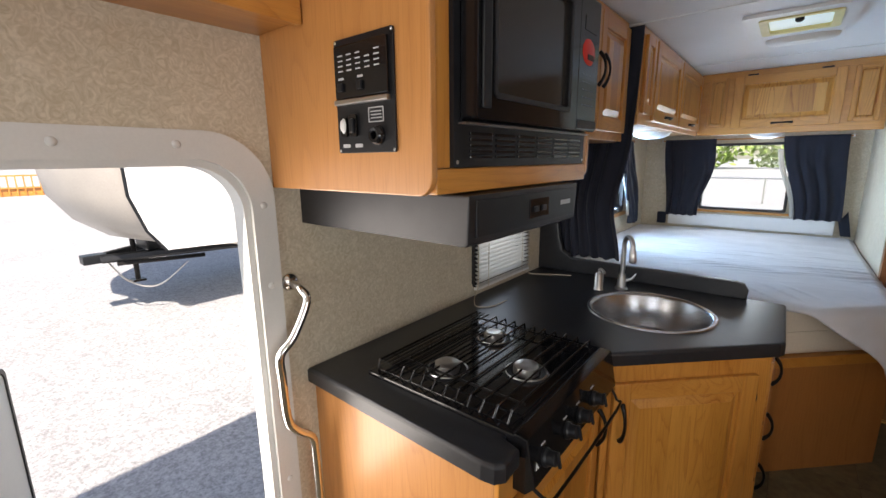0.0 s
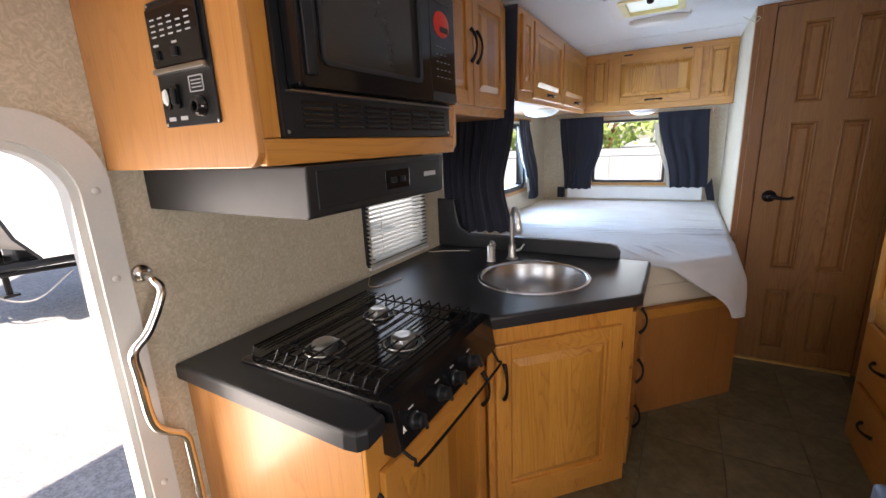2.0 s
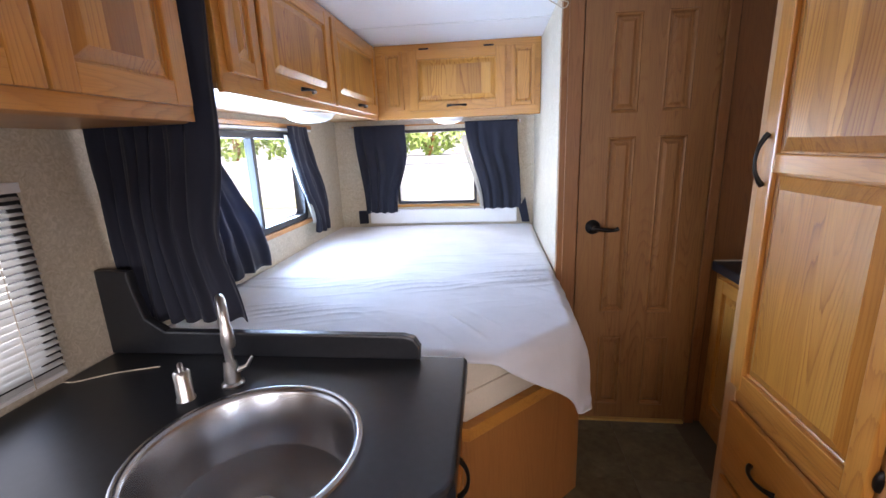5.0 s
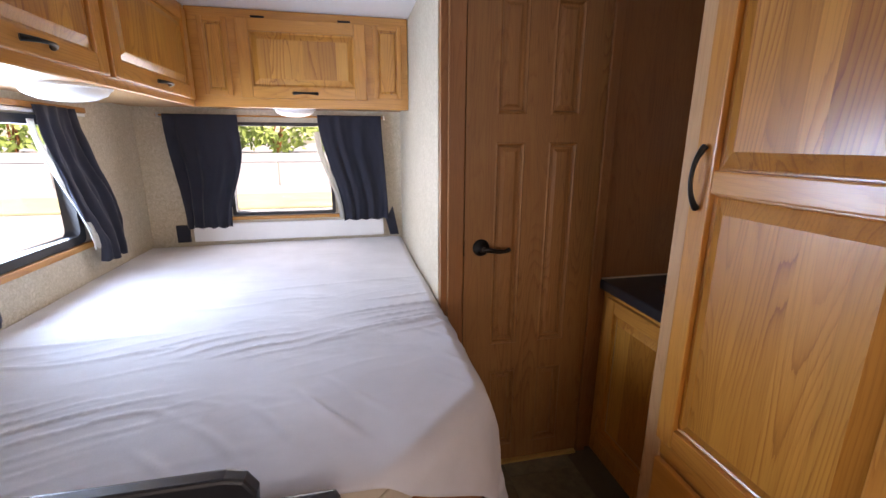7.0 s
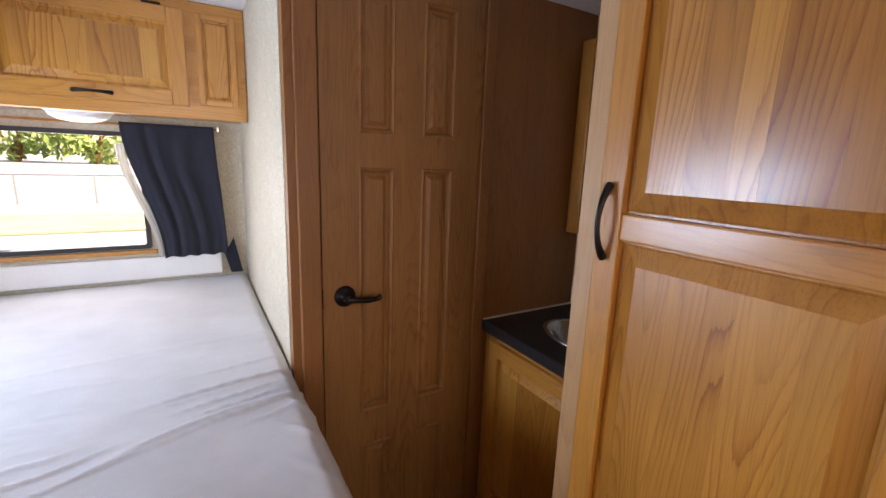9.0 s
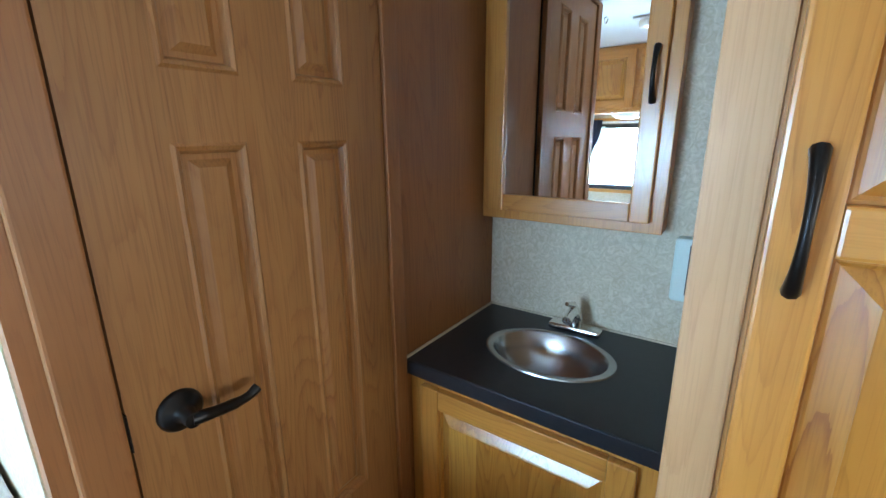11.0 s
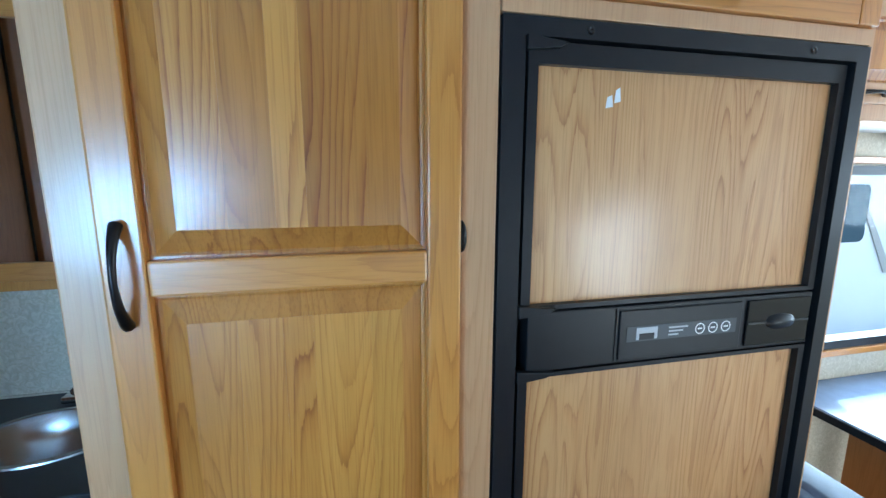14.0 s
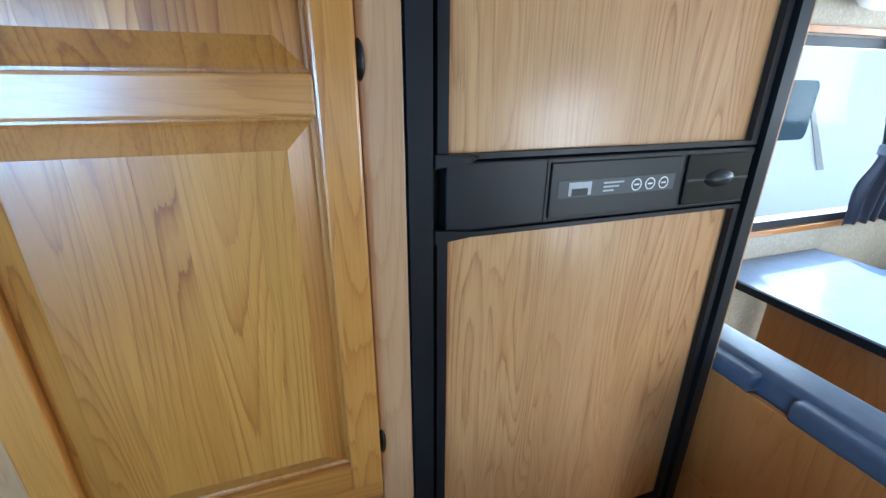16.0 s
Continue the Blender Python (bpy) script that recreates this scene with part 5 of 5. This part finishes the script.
raised_door(MGT @ Matrix.Translation((0, 0, 0.0005)), -1.770, -1.044, 1.701, 1.94, t, MATS_V, thick=0.02, handle=(-1.415, 1.726, 0.12, False), stile=0.05)

# ---- vanity ----
VZ = 0.82
t = thing("vanity_cabinet", "honey oak vanity cabinet with a panel door", "cabinet", (1.3, 2.7, 0))
part("body", box(1.078, EX - 0.001, 2.390, 3.012, 0.0, 0.69), oak_side, t)
MV = face((1.078, 0, 0), (0, -1, 0), (-1, 0, 0))
part("face_frame", box(-3.010, -2.392, 0.0, VZ - 0.041, -0.015, 0.008, 0.002, m=MV), oak["z"], t)
raised_door(MV @ Matrix.Translation((0, 0, 0.0085)), -2.965, -2.440, 0.10, VZ - 0.062, t, MATS_V, handle=(-2.475, 0.62, 0.11, True), thick=0.02)
t = thing("vanity_countertop", "black laminate vanity top", "countertop", (1.3, 2.7, VZ - 0.04))
bm = bmesh.new()
VX, VY = 1.285, 2.715
vo = [bm.verts.new((x, y, VZ)) for x, y in ((1.050, 2.390), (EX - 0.001, 2.390), (EX - 0.001, 3.012), (1.050, 3.012))]
vh = [bm.verts.new((VX + 0.112 * math.cos(q), VY + 0.158 * math.sin(q), VZ)) for q in [2 * math.pi * k / 36 for k in range(36)]]
es = [bm.edges.new((vs[k], vs[(k + 1) % len(vs)])) for vs in (vo, vh) for k in range(len(vs))]
bmesh.ops.triangle_fill(bm, use_beauty=True, use_dissolve=False, edges=es)
g = bmesh.ops.extrude_face_region(bm, geom=bm.faces[:])
bmesh.ops.translate(bm, verts=[e for e in g["geom"] if isinstance(e, bmesh.types.BMVert)], vec=(0, 0, -0.039))
part("worktop", bm, black_top, t)
part("edge", box(1.046, 1.0495, 2.391, 3.011, VZ - 0.039, VZ - 0.001, 0.0015), black_top, t)
part("caulk", box(EX - 0.006, EX - 0.0015, 2.391, 3.011, VZ + 0.0005, VZ + 0.006), cable_mat, t, "pale sealant line")
part("caulk", box(1.052, EX - 0.007, 3.006, 3.0115, VZ + 0.0005, VZ + 0.006), cable_mat, t)
t = thing("vanity_sink", "small oval stainless basin set into the vanity", "sink", (VX, VY, VZ))
part("bowl", lathe([(1.0, 0.0008), (0.99, 0.005), (0.90, 0.006), (0.86, 0.001), (0.80, -0.04), (0.62, -0.085), (0.3, -0.105), (0, -0.108)], (VX, VY, VZ), n=48, sx=0.128, sy=0.175), steel, t, "", 50)
part("drain", lathe([(0.018, -0.103), (0.012, -0.101), (0, -0.1)], (VX, VY, VZ), n=16), nickel, t)
t = thing("vanity_tap", "small chrome centreset basin tap", "tap", (1.455, 2.70, VZ))
part("base", box(1.435, 1.478, 2.625, 2.775, VZ + 0.0005, VZ + 0.020, 0.008, segs=3), chrome, t, "", 40)
part("spout", tube(smooth_path([(1.456, 2.70, VZ + 0.015), (1.450, 2.70, VZ + 0.055), (1.425, 2.70, VZ + 0.070), (1.375, 2.70, VZ + 0.062)], 4), [0.020] * 4 + [0.017] * 4 + [0.013] * 5, n=14), chrome, t, "", 60)
part("lever", tube([(1.452, 2.70, VZ + 0.068), (1.440, 2.705, VZ + 0.088), (1.405, 2.712, VZ + 0.100)], [0.013, 0.010, 0.006], n=12), chrome, t, "", 60)
# mirror cabinet
t = thing("mirror_cabinet", "honey oak medicine cabinet with a mirrored door", "cabinet", (1.47, 2.76, 1.135))
part("body", box(1.452, EX - 0.001, 2.500, 3.012, 1.140, 1.86, 0.002), oak_side, t)
MM = face((1.452, 0, 0), (0, -1, 0), (-1, 0, 0))
part("face_frame", box(-3.012, -2.500, 1.137, 1.862, 0.0, 0.006, 0.002, m=MM), oak["z"], t)
MM2 = MM @ Matrix.Translation((0, 0, 0.0065))
u0, u1, v0, v1 = -2.985, -2.530, 1.165, 1.835
d = part("door", box(u0, u0 + 0.048, v0, v1, 0, 0.018, 0.004, m=MM2), oak["z"], t, "oak-framed mirror door")
part("stile", box(u1 - 0.048, u1, v0, v1, 0, 0.018, 0.004, m=MM2), oak["z"], d)
part("rail", box(u0 + 0.0485, u1 - 0.0485, v0, v0 + 0.048, 0, 0.017, 0.003, m=MM2), oak["y"], d)
part("rail", box(u0 + 0.0485, u1 - 0.0485, v1 - 0.048, v1, 0, 0.017, 0.003, m=MM2), oak["y"], d)
part("mirror", box(u0 + 0.046, u1 - 0.046, v0 + 0.046, v1 - 0.046, 0.002, 0.008, m=MM2), mirror_mat, d, "mirror glass")
pull(MM2 @ Matrix.Translation((0, 0, 0.018)), u1 - 0.022, 1.515, 0.12, d, True)
t = thing("towel_dispenser", "pale greenish plastic dispenser on the wall", "dispenser", (EX, 2.445, 0.98))
part("case", prism(rounded(2.418, 2.470, 0.965, 1.130, 0.010), EX - 0.045, EX - 0.001, "x", 0.006), green_white, t)
part("gap", box(EX - 0.047, EX - 0.0452, 2.430, 2.436, 0.985, 1.115), rubber, t)

# ---- roof vent ----
t = thing("roof_vent", "yellowed roof vent with a white screened frame", "roof vent", (-0.1, 2.57, CZ))
part("frame", ring(rounded(-0.30, 0.09, 2.36, 2.80, 0.02), rounded(-0.245, 0.035, 2.42, 2.72, 0.02), CZ - 0.014, CZ - 0.0005, "z"), white_paint, t)
part("inner_frame", ring(rounded(-0.246, 0.036, 2.419, 2.721, 0.02), rounded(-0.215, 0.005, 2.445, 2.695, 0.02), CZ - 0.020, CZ - 0.002, "z"), yellow_vent, t, "yellowed inner frame")
# weak emission on the lid stands in for daylight coming through it
m_, n_, l_, b_ = mat_base("vent_lid_glow", 0.4)
b_.inputs["Base Color"].default_value = (0.75, 0.9, 0.9, 1)
b_.inputs["Emission Color"].default_value = (0.75, 0.95, 0.95, 1)
b_.inputs["Emission Strength"].default_value = 0.16
part("lid", box(-0.215, 0.005, 2.445, 2.695, CZ - 0.004, CZ - 0.001), m_, t, "pale lid with an added glow for daylight")
part("crank", lathe([(0, -0.035), (0.010, -0.034), (0.016, -0.028), (0.016, -0.014), (0.006, -0.010)], (-0.105, 2.46, CZ), n=16), black_plastic, t, "black crank knob", 40)
t = thing("ceiling_light", "white ribbed oval ceiling light beside the roof vent", "ceiling light", (-0.10, 2.87, CZ))
part("base", box(-0.25, 0.06, 2.805, 2.935, CZ - 0.012, CZ - 0.0005, 0.005), white_paint, t)
part("lens", lathe([(1.0, -0.012), (0.98, -0.028), (0.85, -0.040), (0, -0.043)], (-0.095, 2.87, CZ), n=32, sx=0.145, sy=0.058), lamp_dome, t, "ribbed white lens", 50)
t = thing("cable", "thin wire drooping from the ceiling corner", "cable", (0.34, 2.98, CZ))
part("wire", tube(smooth_path([(0.30, 2.99, 1.92), (0.33, 2.985, 1.90), (0.36, 2.984, 1.885), (0.375, 2.984, 1.905), (0.345, 2.984, 1.915)], 5), 0.002, n=6), cable_mat, t)

# ---- dinette ----
t = thing("dinette_table", "dark blue-topped dinette table with a black edge", "table", (1.1, 0.05, 0))
part("tabletop", prism(rounded(0.50, DX - 0.004, -0.275, 0.385, (0.05, 0, 0, 0.05)), 0.580, 0.610, "z", 0.003), plain("table_laminate", (0.15, 0.20, 0.30), 0.2, 0, 0.1, 20, 0.02), t)
part("edge", ring(rounded(0.494, DX - 0.003, -0.281, 0.391, (0.05, 0, 0, 0.05)), rounded(0.5005, DX - 0.0035, -0.2745, 0.3845, (0.05, 0, 0, 0.05)), 0.577, 0.606, "z"), black_plastic, t, "black table edge")
part("leg", lathe([(0.10, 0.0), (0.10, 0.01), (0.03, 0.03), (0.028, 0.57), (0.07, 0.58)], (0.95, 0.05, 0), n=20), nickel, t, "", 40)
for nm, ya, yb, sgn in (("near", 0.52, 1.02, 1), ("far", -1.0, -0.42, -1)):
    t = thing("dinette_bench", "wood-based dinette bench with blue vinyl cushions", "bench", (1.05, (ya + yb) / 2, 0), "dinette benches")
    back = 1.0 if sgn > 0 else -1.0
    part("base", box(0.50, DX - 0.001, ya, yb, 0.0, 0.33, 0.004), oak_side, t)
    part("seat", box(0.49, DX - 0.002, ya - 0.01, yb - (0.10 if sgn > 0 else -0.10) if sgn > 0 else yb, 0.331, 0.43, 0.025, segs=3), blue_vinyl, t, "blue vinyl seat cushion", 60)
    if sgn > 0:
        part("back_panel", box(0.44, DX - 0.002, 0.995, 1.015, 0.0, 0.655, 0.003), oak_side, t, "wood back panel")
        bm = None
        for xa, xb in ((0.44, 0.655), (0.735, DX - 0.003)):
            bm = box(xa, xb, 0.905, 1.022, 0.656, 0.705, 0.012, bm=bm, segs=3)
        part("backrest", box(0.44, DX - 0.003, 0.885, 0.990, 0.435, 0.715, 0.02, bm=bm, segs=3), blue_vinyl, t, "blue vinyl backrest with a notch in its top edge", 60)
    else:
        part("backrest", box(0.48, DX - 0.003, ya, ya + 0.10, 0.435, 0.70, 0.02, segs=3), blue_vinyl, t, "blue vinyl backrest", 60)
part_t = thing("table_support", "wood support panel under the dinette table", "panel", (1.0, 0.3, 0))
part("board", box(0.50, 1.18, 0.28, 0.30, 0.0, 0.565, 0.003), oak_side, part_t)
t = thing("overhead_cabinet", "honey oak overhead cabinet above the dinette", "cabinet", (1.25, 0.2, 1.58), "overhead cabinets")
part("body", box(1.118, DX - 0.001, -1.2, 1.029, 1.600, CZ - 0.001), oak_side, t)
part("bottom", box(1.12, DX - 0.002, -1.19, 1.028, 1.588, 1.5995), white_paint, t, "pale underside panel")
MO = face((1.118, 0, 0), (0, -1, 0), (-1, 0, 0))
part("face_frame", box(-1.028, 1.2, 1.580, CZ - 0.002, 0, 0.015, 0.003, m=MO), oak_pale, t)
MO2 = MO @ Matrix.Translation((0, 0, 0.0155))
raised_door(MO2, -1.0, -0.245, 1.625, 1.90, t, (oak_pale, oak_pale, oak_panel["z"]), handle=(-0.62, 1.650, 0.11, False))
raised_door(MO2, -0.195, 0.56, 1.625, 1.90, t, (oak_pale, oak_pale, oak_panel["z"]), handle=(0.19, 1.650, 0.11, False))
dome_lamp(1.26, -0.03, 1.5875, 0.13, "white dome light under the dinette cabinet")
t = thing("driver_seat", "dark grey upholstered cab seat", "seat", (1.0, -1.5, 0))
part("backrest", prism(rounded(0.72, 1.28, 0.30, 0.86, (0.05, 0.05, 0.14, 0.14)), -1.42, -1.28, "y", 0.04, segs=3), grey_seat, t, "", 60)
part("cushion", box(0.74, 1.26, -1.95, -1.43, 0.22, 0.40, 0.05, segs=3), grey_seat, t, "", 60)
part("base", box(0.80, 1.20, -1.90, -1.45, 0.0, 0.219), black_plastic, t)

# ---- outside ----
GZ0 = -0.75
bm = bmesh.new()
bmesh.ops.create_grid(bm, x_segments=8, y_segments=8, size=400)
bm.transform(Matrix.Translation((0, 0, GZ0)))
one("ground", bm, gravel, "pale sunlit gravel yard", "ground", "structure")
bm = box(-60, 60, 16.0, 16.6, GZ0, GZ0 + 0.08, 0.03)
bm = box(-60, 60, 16.6, 20.0, GZ0 + 0.0, GZ0 + 0.06, bm=bm)
one("grass_verge", bm, grass_mat, "strip of dry grass behind the yard fence", "grass", "stuff")
t = thing("fence", "low pipe rail fence behind the yard", "fence", (0, 24, GZ0))
for k in range(-8, 9):
    part("post", tube([(k * 2.4 - 0.9, 24.0, GZ0), (k * 2.4 - 0.9, 24.0, GZ0 + 1.15)], 0.035, n=8), nickel, t)
part("rail", tube([(-21, 24.0, GZ0 + 1.13), (20, 24.0, GZ0 + 1.13)], 0.03, n=8), nickel, t)
rnd = random.Random(11)
for k in range(9):
    x0 = -58 + k * 11.5 + rnd.uniform(-2, 2)
    y0 = 92 + rnd.uniform(-4, 8)
    t = thing("tree", "sunlit green leafy tree beyond the yard", "tree", (x0, y0, GZ0), "far trees")
    bm = None
    for q in range(4):
        bm = tube([(x0, y0, GZ0), (x0 + rnd.uniform(-1, 1), y0 + rnd.uniform(-1, 1), GZ0 + 3), (x0 + rnd.uniform(-4, 4), y0 + rnd.uniform(-3, 3), GZ0 + rnd.uniform(6, 10))], [0.35, 0.22, 0.06], bm, 6)
    part("trunk", bm, brown_wall, t)
    verts, faces = [], []
    for q in range(900):
        a = Vector((rnd.gauss(0, 1), rnd.gauss(0, 1), rnd.gauss(0, 1))).normalized() * rnd.uniform(0.4, 1) ** 0.4
        lump = 1 + 0.35 * noise.noise(a * 2 + Vector((k, 0, 0)))
        c_ = Vector((x0 + a.x * 8.0 * lump, y0 + a.y * 5.0 * lump, GZ0 + 6.2 + a.z * 6.0 * lump)) - Vector((x0, y0, GZ0))
        e1 = Vector((rnd.gauss(0, 1), rnd.gauss(0, 1), rnd.gauss(0, 1))).normalized()
        e2 = e1.orthogonal().normalized()
        s_ = rnd.uniform(0.45, 0.95)
        i0 = len(verts)
        verts += [c_ - e1 * s_, c_ + e2 * s_ * 0.5, c_ + e1 * s_, c_ - e2 * s_ * 0.5]
        faces.append((i0, i0 + 1, i0 + 2, i0 + 3))
    me = bpy.data.meshes.new("crown")
    me.from_pydata(verts, [], faces)
    me.materials.append(leaf)
    cr = new("crown", me)
    cr.parent = t

# white trailer across the yard
t = thing("travel_trailer", "white travel trailer, nose coloured grey for its shade, parked on gravel", "trailer", (-7.2, 4, GZ0))
TX0, TX1 = -8.45, -6.05
bm = bmesh.new()
rows = []
prof = [(2.05, 0.26), (1.60, 0.40), (1.25, 0.66), (1.03, 1.0), (0.95, 1.5), (1.1, 2.2), (1.55, 2.6)]
for x, off in ((TX0, 0.55), (TX0 + 0.5, 0.15), (-7.25, 0.0), (TX1 - 0.5, 0.15), (TX1 - 0.05, 0.50), (TX1, 0.62)):
    rows.append([bm.verts.new((x, y + off * 0.9, z)) for y, z in prof] + [bm.verts.new((x, 2.9, 2.6)), bm.verts.new((x, 2.9, 0.22))])
for r0, r1 in zip(rows, rows[1:]):
    for k in range(len(r0)):
        bm.faces.new((r0[k], r0[(k + 1) % len(r0)], r1[(k + 1) % len(r0)], r1[k]))
bm.faces.new(rows[0])
bm.faces.new(rows[-1])
# the nose's shade is in its colour: grey against the white side
part("nose", bm, nose_shade_pillar_grey, t, "moulded nose cap, its shade put in as grey", 50)
part("body", box(TX0, TX1, 2.902, 9.0, 0.22, 2.6, 0.04), trailer_white, t)
part("side_skin", prism([(1.70, 0.56), (1.88, 0.30), (2.90, 0.26), (2.90, 2.55), (2.2, 2.55), (1.75, 2.0), (1.55, 1.4), (1.56, 1.0)], TX1 + 0.002, TX1 + 0.012, "x"), trailer_white, t, "white side skin")
part("stripe", tube([(TX1 + 0.012, y, z) for y, z in ((1.88, 0.30), (1.70, 0.56), (1.56, 1.0), (1.55, 1.4), (1.75, 2.0))], 0.02, n=6), black_plastic, t, "dark curved stripe")
for s_ in (-0.8, 0.8):
    part("tongue_rail", tube([(-7.25 + s_, 3.0, 0.16), (-7.25 + s_ * 0.1, 1.45, 0.10)], 0.06, n=6), black_plastic, t, "dark steel tongue rail")
part("coupler", box(-7.36, -7.14, 1.25, 1.52, 0.05, 0.17, 0.02), black_plastic, t)
part("jack", tube([(-7.25, 1.85, 0.42), (-7.25, 1.85, -0.28)], 0.035, n=8), black_iron, t, "tongue jack")
part("foot", box(-7.33, -7.17, 1.77, 1.93, -0.30, -0.27), black_iron, t)
part("battery_box", box(-7.5, -7.0, 1.95, 2.25, 0.16, 0.36, 0.02), black_plastic, t)
part("spring_bar", tube([(-6.75, 2.6, 0.02), (-7.1, 1.6, 0.02)], 0.03, n=6), black_iron, t)
part("chain", tube(smooth_path([(-7.2, 1.5, 0.08), (-7.1, 1.7, -0.25), (-6.95, 2.0, -0.35), (-6.85, 2.4, -0.05)], 5), 0.012, n=6), nickel, t)
part("skirt", box(TX0 + 0.1, TX1 - 0.05, 4.2, 9.0, GZ0 + 0.35, 0.22), trailer_white, t)
for y in (6.2, 7.0):
    w = part("wheel", lathe([(0.22, -0.1), (0.34, -0.1), (0.36, -0.06), (0.36, 0.06), (0.34, 0.1), (0.2, 0.1), (0.0, 0.08)], (TX1 - 0.12, y, GZ0 + 0.36), n=24, m=Matrix.Rotation(radians(90), 4, "Y")), rubber, t, "", 50)
# deck far off
t = thing("deck_railing", "far wooden deck railing", "railing", (-38, 3, GZ0))
part("rail", box(-40, -39.9, -2, 8, 0.55, 0.65), oak["y"], t)
part("rail", box(-40, -39.9, -2, 8, -0.25, -0.17), oak["y"], t)
for k in range(26):
    part("baluster", box(-39.99, -39.91, -2 + k * 0.4, -1.93 + k * 0.4, -0.75, 0.56), oak["z"], t)
part("deck", box(-44, -40.05, -2, 8, GZ0, -0.25), oak["y"], t)
# pale van beside the dinette window
t = thing("parked_van", "white van with dark side window, parked alongside", "van", (4.4, -1.5, GZ0))
part("body", prism([(-6.0, GZ0 + 0.35), (2.6, GZ0 + 0.35), (2.6, 0.65), (1.4, 0.8), (0.6, 1.75), (-6.0, 1.8)], 3.6, 5.4, "x", 0.06, segs=3), trailer_white, t, "", 40)
part("window", prism(rounded(-3.50, -2.80, 0.72, 1.34, 0.08), 3.585, 3.598, "x"), dark_glass, t, "dark tinted side window")
part("pillar", prism([(-3.46, 1.05), (-3.54, 1.05), (-4.02, 0.35), (-3.90, 0.35)], 3.585, 3.598, "x"), nose_shade_pillar_grey, t)
part("marker_light", box(3.575, 3.598, -2.98, -2.88, 0.42, 0.60, 0.01), red_mark, t, "red marker light")
for y in (-4.2, 1.2):
    w = part("wheel", lathe([(0.2, -0.1), (0.33, -0.1), (0.35, -0.05), (0.35, 0.05), (0.33, 0.1), (0.2, 0.1), (0, 0.06)], (3.75, y, GZ0 + 0.35), n=24, m=Matrix.Rotation(radians(90), 4, "Y")), rubber, t, "", 50)
# outer shell of the vehicle
one("roof_shell", box(WX - 0.06, EX + 0.12, FY - 0.1, RY + 0.06, CZ + 0.065, CZ + 0.18, 0.03), trailer_white, "white roof of the motorhome", "roof", "structure")
one("underbody", box(WX - 0.05, EX + 0.07, FY, RY + 0.05, -0.32, -0.065), black_plastic, "dark underside of the motorhome", "underbody", "structure")
one("skin_east", box(DX + 0.0605, DX + 0.09, FY, 1.02, -0.32, DINWIN[2] - 0.02), trailer_white, "white outer skin", "outer wall", "structure")

# ---- floor tiles ----
TS = 0.305
tile = bmesh.new()
bmesh.ops.create_cube(tile, size=1, matrix=Matrix.Translation((0, 0, -0.002)) @ Matrix.Diagonal((TS - 0.003, TS - 0.003, 0.004, 1)))
tile_me = bpy.data.meshes.new("tile")
tile.to_mesh(tile_me)
tile.free()
tile_me.materials.append(vinyl)
for i in range(3, 7):
    for j in range(-2, 14):
        ob = new("tile", tile_me)
        ob.parent, ob.location = floor_ob, (WX + TS * (i + 0.5) - 0.1, TS * (j + 0.5) - 1.0 + 0.25, 0)
